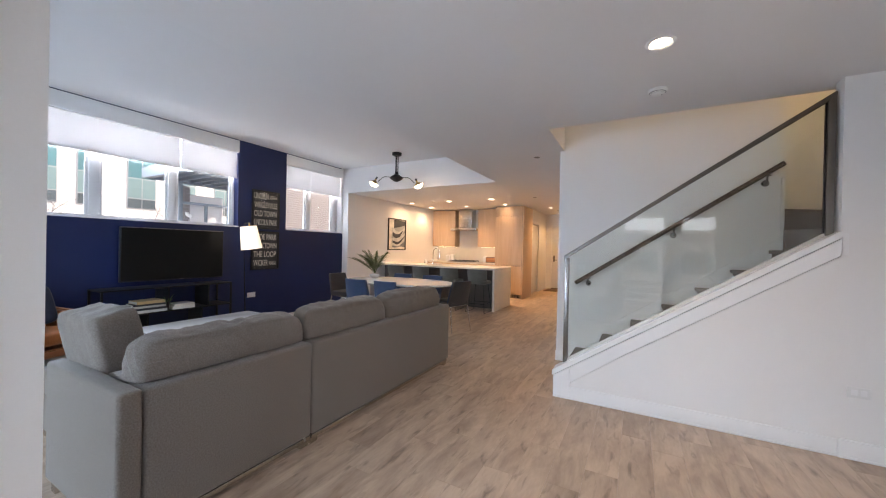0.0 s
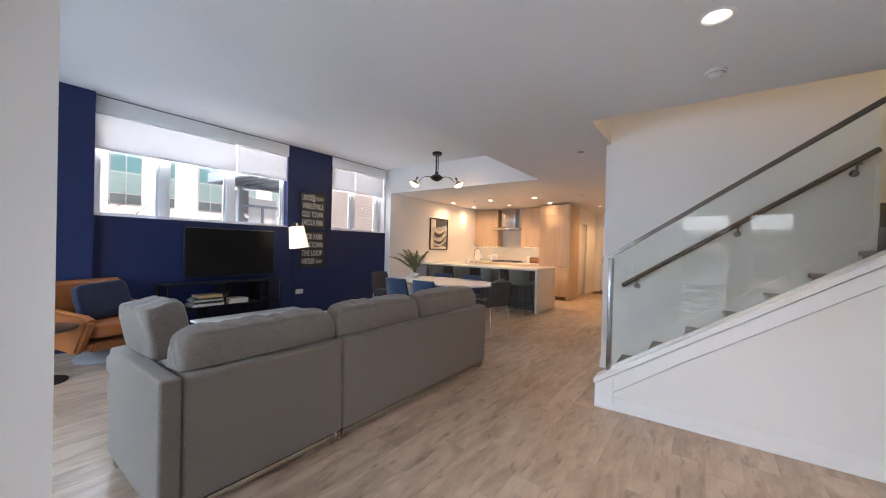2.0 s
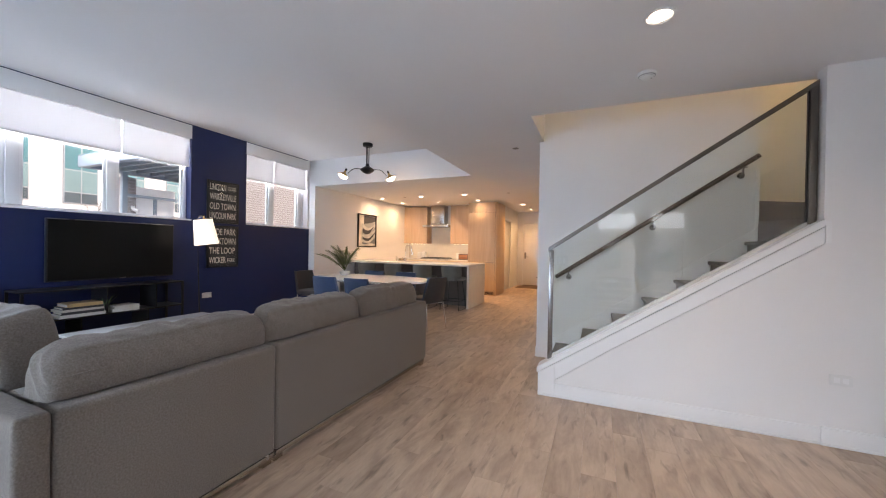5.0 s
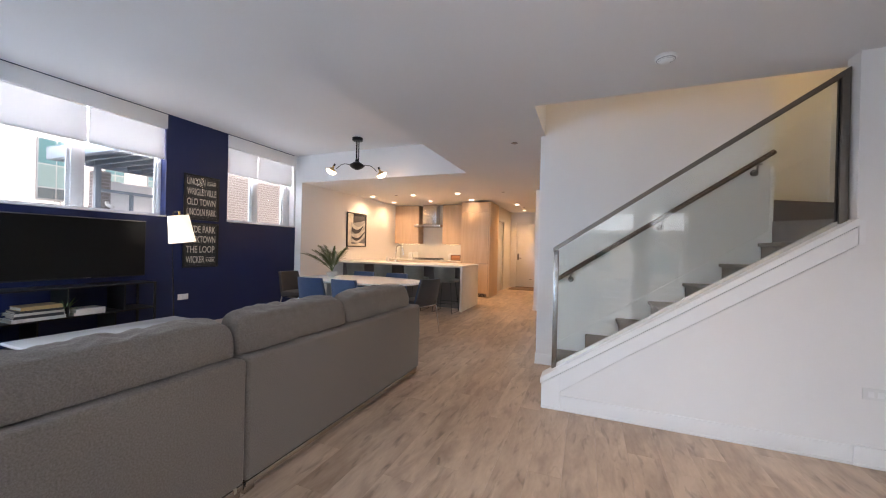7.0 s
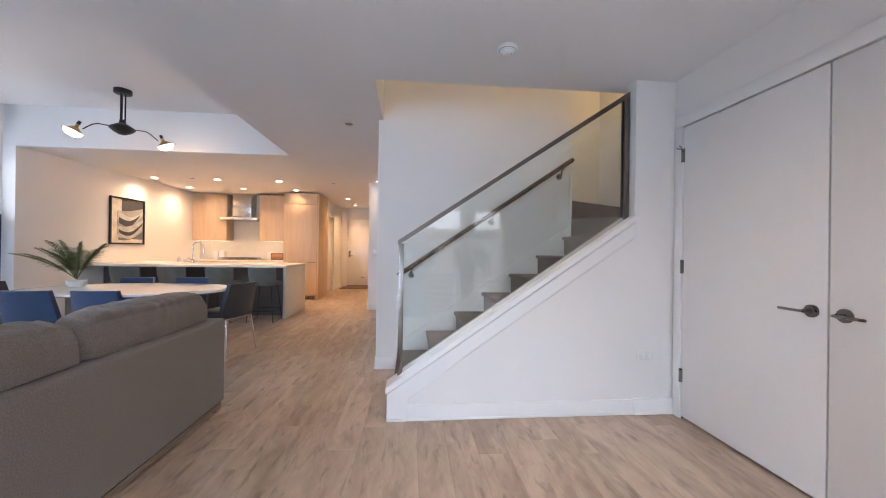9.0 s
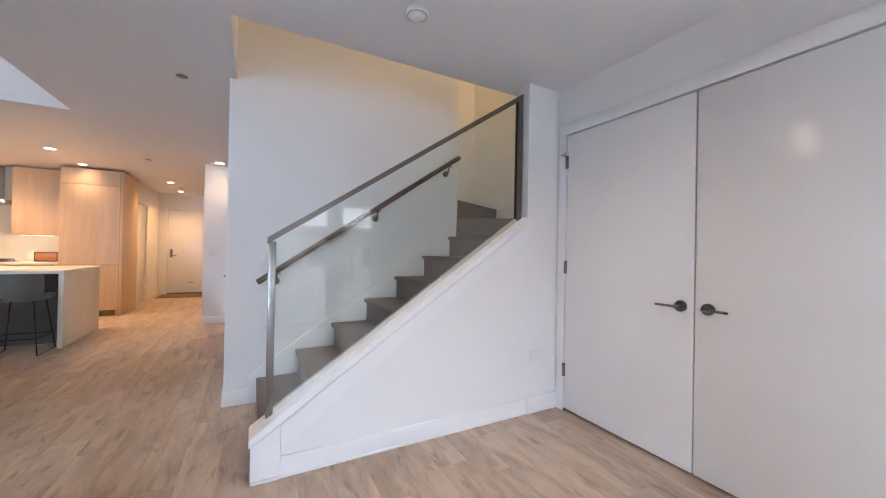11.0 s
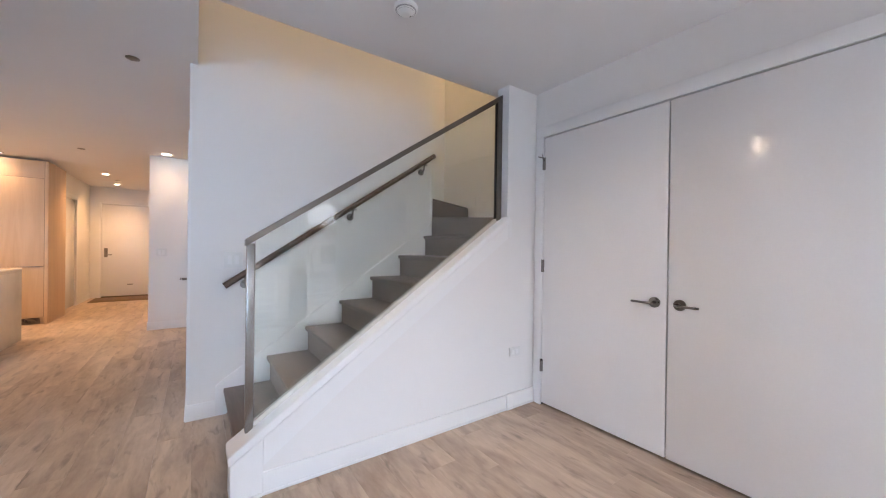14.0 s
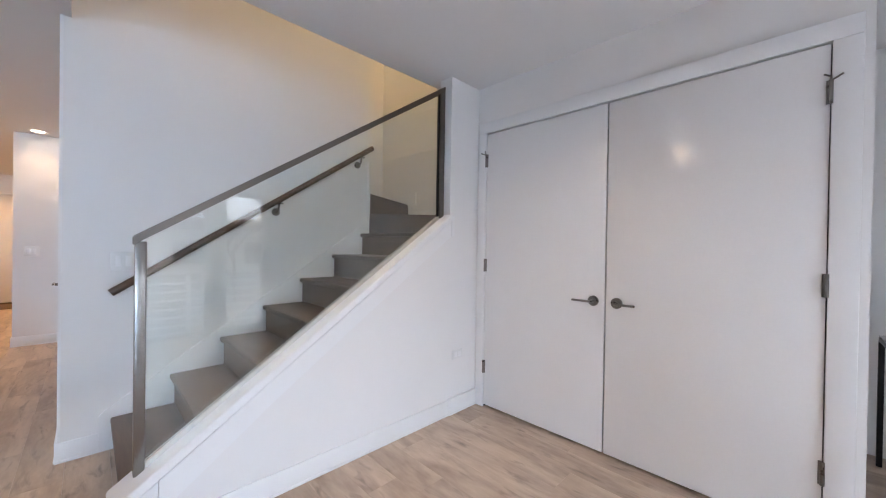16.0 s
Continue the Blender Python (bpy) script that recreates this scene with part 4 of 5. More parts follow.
bm = B(); bmesh.ops.create_uvsphere(bm, u_segments=12, v_segments=8, radius=0.035, matrix=Matrix.Translation((0.06, 0.0, 1.45))); part("bulb", bm, m_bulb, fl)
bm = B(); cyl(bm, (0.055, 0, 1.66), (0.058, 0, 1.48), 0.012); part("socket", bm, m_brass, fl)
point_lamp("floor_lamp_light", -5.24, 3.66, 1.36, 5, MILD, 0.05)

# ---- framed posters ----
def words(parent, text, x, y, z, h, width, mat, name="lettering"):
    """Raised flat letters on a wall that faces +x, fitted to a height and width; y is the line's left edge."""
    cu = bpy.data.curves.new("letters", "FONT")
    cu.body, cu.size, cu.align_x, cu.offset = text, 1.0, "LEFT", 0.012
    tmp = new("letters_tmp", cu)
    me = bpy.data.meshes.new_from_object(tmp.evaluated_get(bpy.context.evaluated_depsgraph_get()))
    bpy.data.objects.remove(tmp)
    vs = [v.co.copy() for v in me.vertices]
    x0, x1, y0, y1 = min(v.x for v in vs), max(v.x for v in vs), min(v.y for v in vs), max(v.y for v in vs)
    for v in me.vertices:
        v.co = Vector((x, y + (v.co.x - x0) / (x1 - x0) * width, z + (v.co.y - y0) / (y1 - y0) * h))
    me.materials.clear(); me.materials.append(mat)
    ob = new(name, me); ob.parent = parent
    return ob


m_letter = M("poster_letters", (0.74, 0.68, 0.58), 0.8, var=0.10, scale=30)
m_posterbg = M("poster_black", (0.035, 0.032, 0.03), 0.6, var=0.15, scale=9)
m_pglass = glass("anti_reflective_glazing")
m_pglass.node_tree.nodes["Principled BSDF"].inputs["IOR"].default_value = 1.16


def poster(zc, lines, small=()):
    p = thing("framed_poster", XW, 4.345, zc, "black framed poster of pale district names", "poster", "posters on the pier")
    hw, hh = 0.27, 0.345
    for b in ((-hw, hw, hh - 0.022, hh), (-hw, hw, -hh, -hh + 0.022), (-hw, -hw + 0.022, -hh + 0.022, hh - 0.022), (hw - 0.022, hw, -hh + 0.022, hh - 0.022)):
        part("frame", boxes((0.001, 0.028, *b), bev=0.002), m_frameblk, p)
    part("print", boxes((0.001, 0.012, -hw + 0.022, hw - 0.022, -hh + 0.022, hh - 0.022)), m_posterbg, p)
    for i, (t, w) in enumerate(lines):
        words(p, t, 0.0135, -0.225, hh - 0.155 - i * 0.155, 0.105, w, m_letter)
    for t, y, z, hgt, w in small:
        words(p, t, 0.0135, y, z, hgt, w, m_letter)
        part("rule", boxes((0.0125, 0.0135, y, y + w, z + hgt + 0.012, z + hgt + 0.018)), m_letter, p)
    g_ = part("glazing", boxes((0.0165, 0.0185, -hw + 0.021, hw - 0.021, -hh + 0.021, hh - 0.021)), m_pglass, p)
    g_.visible_shadow = False


poster(1.945, (("LINCOLN", 0.27), ("WRIGLEYVILLE", 0.45), ("OLD TOWN", 0.44), ("LINCOLN PARK", 0.45)), (("SQUARE", 0.07, 0.205, 0.045, 0.15),))
poster(1.215, (("HYDE PARK", 0.45), ("BUCKTOWN", 0.45), ("THE LOOP", 0.44), ("WICKER", 0.28)), (("PARK", 0.08, -0.265, 0.05, 0.14),))

# ---- lounge chair and side table ----
ac = thing("lounge_chair", -5.12, 1.37, 0, "cognac leather lounge chair with angled arms on a grey metal base", "armchair", "", 20)
def slab(pts, axis, a, b, bev=0.02):
    bm = B(); prism(bm, pts, axis, a, b)
    bmesh.ops.bevel(bm, geom=bm.edges[:], offset=bev, segments=3, affect="EDGES")
    return bm


part("backrest", slab([(-0.36, 0.30), (-0.28, 0.28), (-0.36, 0.84), (-0.46, 0.86)], "y", -0.36, 0.36, 0.03), m_tan, ac)
for s in (-1, 1):
    part("arm", slab([(-0.42, 0.20), (0.22, 0.16), (0.40, 0.50), (0.34, 0.55), (-0.40, 0.60)], "y", s * 0.37 - 0.045, s * 0.37 + 0.045, 0.025), m_tan, ac)
part("seat_shell", slab([(-0.36, 0.19), (0.30, 0.17), (0.36, 0.27), (-0.34, 0.28)], "y", -0.324, 0.324, 0.02), m_tanshell, ac)
bm = B(); pillow(bm, 0.33, 0.315, 0.075, 5, 12, 0.006, 2.0, Matrix.Translation((0.06, 0, 0.355)) @ pose(0, 0, 0, 0, -4, 0)); part("seat_cushion", bm, m_tan, ac)
bm = B(); lathe(bm, [(0.0001, 0.0), (0.27, 0.0), (0.285, 0.02), (0.26, 0.05), (0.12, 0.10), (0.05, 0.13), (0.05, 0.185), (0.0001, 0.185)], 32); part("base", bm, M("grey_metal_base", (0.42, 0.44, 0.46), 0.35, 0.6), ac, "grey metal pedestal base")
cu_ = thing("throw_cushion", -5.19, 1.36, 0.43, "square navy fabric cushion leaning in the lounge chair", "cushion", "", 20)
bm = B(); pillow(bm, 0.065, 0.245, 0.205, 7.0, 14, 0.006, 8.0, Matrix.Translation((-0.10, 0.03, 0.195)) @ pose(0, 0, 0, 4, -16, 0)); part("cover", bm, m_navyfab, cu_)
sd = thing("side_table", -4.62, 0.82, 0, "small round dark wood side table on a black foot", "table")
bm = B(); lathe(bm, [(0.0001, 0.47), (0.23, 0.47), (0.24, 0.48), (0.24, 0.495), (0.23, 0.50), (0.0001, 0.50)], 32); part("tabletop", bm, m_hand, sd)
bm = B(); cyl(bm, (0, 0, 0.015), (0, 0, 0.47), 0.018); part("stem", bm, m_blackm, sd)
bm = B(); lathe(bm, [(0.0001, 0), (0.18, 0), (0.18, 0.01), (0.03, 0.02), (0.0001, 0.02)], 28); part("foot", bm, m_blackm, sd)

# ---- pendant lamp ----
pe = thing("pendant_lamp", -3.81, 5.62, TRAY, "black pendant lamp with two lit brass shades", "pendant lamp")
bm = B(); lathe(bm, [(0.0001, -0.055), (0.075, -0.055), (0.088, -0.045), (0.088, -0.001), (0.0001, -0.001)], 28); part("canopy", bm, m_blackm, pe)
for k in range(3):
    a = k * 2.094 + 0.4
    bm = B(); cyl(bm, (0.024 * math.cos(a), 0.024 * math.sin(a), -0.05), (0.024 * math.cos(a), 0.024 * math.sin(a), -0.40), 0.008); part("stem", bm, m_blackm, pe)
bm = B(); lathe(bm, [(0.0001, -0.54), (0.035, -0.535), (0.09, -0.505), (0.125, -0.47), (0.12, -0.455), (0.075, -0.425), (0.035, -0.40), (0.028, -0.36), (0.0001, -0.36)], 32); part("body", bm, m_blackm, pe)
dv = Vector((0.815, 0.58, 0))
for s in (1, -1):
    d = dv * s
    bm = B(); tube(bm, [d * 0.10 + Vector((0, 0, -0.455)), d * 0.21 + Vector((0, 0, -0.452)), d * 0.26 + Vector((0, 0, -0.475)), d * 0.335 + Vector((0, 0, -0.545))], 0.006); arm = part("arm", bm, m_blackm, pe)
    mm = Matrix.Translation(d * 0.385 + Vector((0, 0, -0.53))) @ Matrix.Rotation(radians(24 * s), 4, Vector((0.58, -0.815, 0)))
    bm = B(); lathe(bm, [(0.015, 0.03), (0.018, 0.0), (0.05, -0.025), (0.105, -0.065), (0.103, -0.067), (0.048, -0.03), (0.012, -0.005)], 32); bmesh.ops.transform(bm, matrix=mm, verts=bm.verts[:]); sh = part("shade", bm, m_brass, pe, "brass shade")
    bm = B(); lathe(bm, [(0.0001, 0.075), (0.016, 0.072), (0.018, 0.03), (0.0001, 0.03)], 18); bmesh.ops.transform(bm, matrix=mm, verts=bm.verts[:]); part("shade_cap", bm, m_blackm, sh)
    bm = B(); lathe(bm, [(0.0001, -0.02), (0.05, -0.045), (0.085, -0.062), (0.07, -0.095), (0.04, -0.112), (0.0001, -0.118)], 24); bmesh.ops.transform(bm, matrix=mm, verts=bm.verts[:]); part("bulb", bm, m_bulb, sh, "glowing opal bulb")
    q = Vector((-3.81, 5.62, TRAY)) + d * 0.40 + Vector((0, 0, -0.68))
    point_lamp("pendant_light", q.x, q.y, q.z, 4.5, MILD, 0.06)

# ---- dining table, chairs ----
TX, TY = -3.40, 5.22
dt = thing("dining_table", TX, TY, 0, "oval white marble-topped dining table on a pale pedestal", "table")
bm = B()
ov = lambda a, b, p=2.5: [(a * abs(math.cos(t)) ** (2 / p) * (1 if math.cos(t) >= 0 else -1), b * abs(math.sin(t)) ** (2 / p) * (1 if math.sin(t) >= 0 else -1)) for t in (6.283185 * k / 72 for k in range(72))]
prism(bm, ov(1.0, 0.58, 2.25), "z", 0.728, 0.752)
part("tabletop", bm, m_marble, dt)
bm = B(); prism(bm, ov(0.96, 0.54, 2.25), "z", 0.715, 0.7275); part("underframe", bm, m_steel, dt)
for x in (-0.45, 0.45):
    bm = B(); bx(bm, x - 0.05, x + 0.05, -0.18, 0.18, 0.02, 0.715, bev=0.01); part("pedestal", bm, m_trim, dt)
    bm = B(); bx(bm, x - 0.09, x + 0.09, -0.36, 0.36, 0.0, 0.02, bev=0.006); part("foot", bm, m_trim, dt)


def dining_chair(x, y, rz, outer, label, inner=None):
    """An upholstered shell chair that faces +y before it is turned."""
    c = thing("dining_chair", x, y, 0, label, "chair", "chairs round the dining table", rz)
    bm = B(); pillow(bm, 0.225, 0.215, 0.04, 6, 10, 0.0, 0, Matrix.Translation((0, 0.0, 0.455))); part("seat", bm, m_bluefab if outer is m_bluefab else m_darkleather, c)
    for mt, nm, off, th in ((inner or m_bluefab, "backrest", 0.012, 0.011), (outer, "back_shell", -0.012, 0.011)):
        bm = B(); rows = []
        for j in range(9):
            f = j / 8; z = 0.42 + 0.385 * f; hw = 0.222 - 0.03 * f ** 1.5; yy = -0.20 - 0.075 * f
            rows.append([(bm.verts.new((hw * u, yy + off + 0.06 * u * u * (1 - 0.4 * f) - th, z)), bm.verts.new((hw * u, yy + off + 0.06 * u * u * (1 - 0.4 * f) + th, z))) for u in (-1, -0.8, -0.5, 0, 0.5, 0.8, 1)])
        for a, b in zip(rows, rows[1:]):
            for k in range(6):
                for s in (0, 1):
                    bm.faces.new((a[k][s], a[k + 1][s], b[k + 1][s], b[k][s]))
            for k in (0, 6):
                bm.faces.new((a[k][0], a[k][1], b[k][1], b[k][0]))
        for r in (rows[0], rows[-1]):
            for k in range(6):
                bm.faces.new((r[k][0], r[k + 1][0], r[k + 1][1], r[k][1]))
        part(nm, bm, mt, c)
    part("seat_frame", boxes((-0.19, 0.19, -0.19, 0.18, 0.398, 0.414), bev=0.004), m_chrome, c)
    for sx in (-1, 1):
        for sy in (-1, 1):
            bm = B(); cyl(bm, (sx * 0.185, sy * 0.18 - 0.005, 0.41), (sx * 0.215, sy * 0.235 - 0.01, 0.0), 0.013, 0.008, 12)
            part("leg", bm, m_chrome, c, "slim chrome leg")
    return c


LB = "blue fabric dining chair with slim chrome legs at the oval table"
dining_chair(-3.77, 4.76, 3, m_bluefab, LB); dining_chair(-3.19, 4.77, 0, m_bluefab, LB)
dining_chair(-3.86, 5.74, 180, m_bluefab, LB); dining_chair(-3.19, 5.74, 180, m_bluefab, LB)
dining_chair(-2.50, 5.40, 72, m_darkleather, "blue dining chair with a dark outer back at the table end")
dining_chair(-4.62, 5.22, -90, m_darkleather, "dark grey leather dining chair beside the navy wall", m_darkleather)

# palm on the table
pp = thing("potted_palm", -4.06, 5.36, 0.752, "feathery green palm in a white bowl on the dining table", "plant")
bm = B(); lathe(bm, [(0.0001, 0.0), (0.06, 0.0), (0.085, 0.03), (0.09, 0.07), (0.084, 0.07), (0.078, 0.06), (0.0001, 0.06)], 28); part("pot", bm, m_pot, pp)
rg = random.Random(11)
for k in range(26):
    a = k * 2.399 + 0.3; e = 0.82 + 0.56 * rg.random(); ln = 0.38 + 0.20 * rg.random()
    bm = B(); d0 = Vector((math.cos(a) * math.cos(e) - 0.16, math.sin(a) * math.cos(e), math.sin(e))).normalized()
    side = d0.cross(Vector((0, 0, 1))).normalized(); pts = []
    for j in range(17):
        f = j / 16
        pts.append(Vector((0, 0, 0.08)) + d0 * ln * f + Vector((d0.x, d0.y, 0)) * 0.12 * f * f + Vector((0, 0, -0.20 * ln * f ** 2.6)))
    tube(bm, pts, 0.0026, 5)
    for j in range(4, 17):
        f = j / 16; wl = 0.15 * math.sin(math.pi * (0.16 + 0.76 * f)) + 0.015
        for s in (-1, 1):
            dd = (side * s + d0 * (0.55 + 0.5 * f) + Vector((0, 0, 0.05 + 0.22 * rg.random())))
            blade(bm, pts[j], dd, wl * (0.8 + 0.35 * rg.random()), 0.014, 0.45, 3)
    part("frond", bm, m_leaf, pp)

# ---- island and stools ----
il = thing("kitchen_island", -4.04, 7.29, 0, "long island with a white quartz waterfall top and dark grey front", "island")
m_islfront = M("island_grey_front", (0.10, 0.095, 0.09), 0.5, var=0.05, scale=4)
part("worktop", boxes((XA + 4.04 + 0.003, 1.58, 0.0, 1.12, 0.874, 0.914), bev=0.003), m_quartz, il)
part("waterfall_end", boxes((1.535, 1.5795, 0.0005, 1.1195, 0.0, 0.8735), bev=0.002), m_quartz, il)
part("body", boxes((XA + 4.04 + 0.004, 1.534, 0.36, 1.09, 0.0, 0.873)), m_islfront, il)
for k in range(5):
    a = XA + 4.04 + 0.02 + k * 0.615
    part("front_panel", boxes((a, a + 0.605, 0.342, 0.3595, 0.1, 0.865), bev=0.002), m_islfront, il)


def bar_stool(x, y, rz=0.0):
    s = thing("bar_stool", x, y, 0, "grey leather bar stool on a thin black frame at the island", "stool", "stools at the island", rz)
    bm = B(); pillow(bm, 0.215, 0.20, 0.035, 6, 10, 0.0, 0, Matrix.Translation((0, 0.02, 0.625))); part("seat", bm, m_stool, s)
    bm = B(); rows = []
    for j in range(8):
        f = j / 7; z = 0.60 + 0.29 * f; hw = 0.19 + 0.025 * math.sin(2.2 * f)
        rows.append([(bm.verts.new((hw * u, -0.19 - 0.05 * f + 0.10 * u * u - 0.014, z)), bm.verts.new((hw * u, -0.19 - 0.05 * f + 0.10 * u * u + 0.014, z))) for u in (-1, -0.85, -0.5, 0, 0.5, 0.85, 1)])
    for a, b in zip(rows, rows[1:]):
        for k in range(6):
            for q in (0, 1):
                bm.faces.new((a[k][q], a[k + 1][q], b[k + 1][q], b[k][q]))
        for k in (0, 6):
            bm.faces.new((a[k][0], a[k][1], b[k][1], b[k][0]))
    for r in (rows[0], rows[-1]):
        for k in range(6):
            bm.faces.new((r[k][0], r[k + 1][0], r[k + 1][1], r[k][1]))
    part("backrest", bm, m_stool, s)
    for sx in (-1, 1):
        bm = B()
        tube(bm, [(sx * 0.14, -0.12, 0.592), (sx * 0.205, -0.205, 0.008), (sx * 0.205, 0.205, 0.008), (sx * 0.14, 0.14, 0.592)], 0.007, 8)
        part("sled_leg", bm, m_blackm, s)
    for yy in (-0.185, 0.185):
        bm = B(); tube(bm, [(-0.197, yy, 0.19), (0.197, yy, 0.19)], 0.006, 8); part("footrest", bm, m_blackm, s)
    for sx in (-1, 1):
        bm = B(); tube(bm, [(sx * 0.197, -0.185, 0.19), (sx * 0.197, 0.185, 0.19)], 0.006, 8); part("stretcher", bm, m_blackm, s)


for x, r in ((-2.75, 0), (-3.41, 1), (-4.13, -2), (-4.83, 1)):
    bar_stool(x, 7.17, r)

# sink faucet on the island
fa = thing("kitchen_faucet", -4.36, 7.98, 0.914, "tall chrome pull-down faucet on the island", "faucet")
bm = B(); cyl(bm, (0, 0, 0), (0, 0, 0.05), 0.028, 0.024, 20); part("base", bm, m_chrome, fa)
bm = B(); tube(bm, [(0, 0, 0.04), (0, 0, 0.30)] + [(0.09 - 0.09 * math.cos(a), 0, 0.30 + 0.09 * math.sin(a)) for a in (0.4, 0.8, 1.2, 1.57, 2.0, 2.4, 2.8)] + [(0.185, 0, 0.28), (0.19, 0, 0.22)], 0.012, 12); part("spout", bm, m_chrome, fa)
bm = B(); cyl(bm, (0.19, 0, 0.23), (0.193, 0, 0.16), 0.016, 0.018); part("spray_head", bm, m_chrome, fa)
bm = B(); cyl(bm, (-0.02, 0, 0.06), (-0.09, 0, 0.09), 0.008); part("lever", bm, m_chrome, fa)
sk_ = thing("sink", -4.25, 8.12, 0.914, "undermount sink let into the island top", "sink")
part("basin", boxes((-0.36, 0.36, -0.16, 0.18, 0.0005, 0.003)), m_steel, sk_)
so_ = thing("soap_bottle", -4.62, 8.02, 0.914, "short clear soap bottle by the sink", "bottle")
bm = B(); lathe(bm, [(0.0001, 0), (0.028, 0), (0.028, 0.08), (0.01, 0.10), (0.01, 0.12), (0.0001, 0.12)], 18); part("bottle", bm, m_pot, so_)

# ---- kitchen wall units ----
KF = 9.80
def fronted(name, x0, x1, y0, y1, z0, z1, splits, label, cat="cabinet", group="oak wall cabinets"):
    """An oak cabinet unit with flat doors; splits are the heights of its joints."""
    c = thing(name, (x0 + x1) / 2, y0, z0, label, cat, group)
    h = (x1 - x0) / 2
    part("body", boxes((-h, h, 0.021, y1 - y0, 0, z1 - z0), bev=0.001), m_cab, c)
    zs = [z0] + list(splits) + [z1]
    for a, b in zip(zs, zs[1:]):
        part("door", boxes((-h + 0.001, h - 0.001, 0.0, 0.019, a - z0 + 0.002, b - z0 - 0.002), bev=0.0015), m_cab, c)
    # dark sheet behind the doors paints the shade in their joints
    part("gap_shade_sheet", boxes((-h + 0.004, h - 0.004, 0.018, 0.0205, 0.004, z1 - z0 - 0.004)), m_cabdark, c)
    return c


fronted("wall_cabinet", XA + 0.004, -4.825, 10.10, 10.445, 1.375, 2.505, (), "wide flat oak wall cabinet beside the range hood")
fronted("wall_cabinet", -4.055, -3.30, 10.10, 10.445, 1.375, 2.505, (), "flat oak wall cabinet beside the tall fridge unit")
tu = fronted("tall_cabinet", -3.295, -2.54, 9.55, 10.445, 0.11, 2.49, (0.88, 2.225), "tall oak unit hiding the fridge, with a toe grille", "cabinet", "")
part("side_panel", boxes((0.378, 0.418, -0.005, 0.893, -0.11, 2.38), bev=0.002), m_cab, tu)
part("toe_kick", boxes((-0.377, 0.377, 0.04, 0.06, -0.11, -0.001)), m_cab, tu)
for k in range(5):
    part("grille_slat", boxes((0.05, 0.33, 0.034, 0.0395, -0.095 + k * 0.018, -0.086 + k * 0.018)), m_dark, tu)
bm = B(); bx(bm, 0.15, 0.34, -0.02, -0.002, 0.765, 0.775, bev=0.003); part("pull", bm, m_nickel, tu)
# dark strip paints the shade in the seam by the side panel
part("panel_seam", boxes((0.3765, 0.3795, -0.0055, 0.0, 0.0, 2.37)), m_cabdark, tu)
for x0, x1 in ((XA + 0.004, -4.97), (-4.965, -4.06), (-4.055, -3.30)):
    fronted("base_cabinet", x0, x1, KF, 10.445, 0.0, 0.872, (0.45,), "flat oak base cabinet under the white counter", "cabinet", "oak base cabinets")
wt = thing("counter_top", -4.46, KF - 0.02, 0.874, "white quartz counter along the kitchen wall", "counter")
part("slab", boxes((-1.155, 1.162, 0.0, 0.665, 0.0, 0.04), bev=0.003), m_quartz, wt)
setting("backsplash", boxes((XA + 0.002, -3.30, 10.437, 10.4495, 0.914, 1.374), (-4.82, -4.06, 10.437, 10.4495, 1.375, CEIL - 0.002)), m_quartz, "pale slab backsplash behind the hob", "backsplash")
hd = thing("range_hood", -4.50, 10.445, 1.865, "stainless steel chimney range hood over the hob", "range hood")
part("canopy", boxes((-0.41, 0.43, -0.48, -0.008, 0.0, 0.065), bev=0.004), m_hood, hd)
part("chimney", boxes((-0.205, 0.225, -0.31, -0.008, 0.066, CEIL - 1.866), bev=0.003), m_hood, hd)
part("chimney_joint", boxes((-0.208, 0.228, -0.313, -0.009, 0.33, 0.335)), m_nickel, hd)
hb = thing("gas_hob", -4.50, 10.12, 0.914, "black gas hob with cast iron grates on the counter", "hob")
part("glass_plate", boxes((-0.42, 0.42, -0.24, 0.24, 0.0005, 0.012), bev=0.003), m_tvcase, hb)
for k in range(3):
    x = -0.28 + 0.28 * k
    bm = B()
    for y in (-0.18, -0.06, 0.06, 0.18):
        bx(bm, x - 0.13, x + 0.13, y - 0.006, y + 0.006, 0.03, 0.045)
    for xx in (-0.12, 0, 0.12):
        bx(bm, x + xx - 0.006, x + xx + 0.006, -0.2, 0.2, 0.028, 0.044)
        bx(bm, x + xx - 0.006, x + xx + 0.006, -0.2, -0.188, 0.012, 0.03); bx(bm, x + xx - 0.006, x + xx + 0.006, 0.188, 0.2, 0.012, 0.03)
    part("grate", bm, m_blackm, hb)
    bm = B(); cyl(bm, (x, -0.23, 0.012), (x, -0.23, 0.03), 0.018); part("knob", bm, m_nickel, hb)
m_led = glow("led_strip", (1.0, 0.84, 0.58), 5.0)
for x0, x1 in ((XA + 0.03, -4.85), (-4.03, -3.33)):
    f = thing("under_cabinet_light", (x0 + x1) / 2, 10.30, 1.374, "thin warm LED strip under the wall cabinet", "light strip", "under-cabinet lights")
    h_ = (x1 - x0) / 2
    part("profile", boxes((-h_, h_, -0.010, 0.012, -0.010, -0.0005)), m_nickel, f)
    part("diffuser", boxes((-h_ + 0.005, h_ - 0.005, -0.008, 0.010, -0.013, -0.0105)), m_led, f)
    area("under_cabinet_lamp", look(((x0 + x1) / 2, 10.28, 1.355), ((x0 + x1) / 2, 10.36, 0.9)), x1 - x0 - 0.05, 0.02, 0.8, (1.0, 0.78, 0.48))
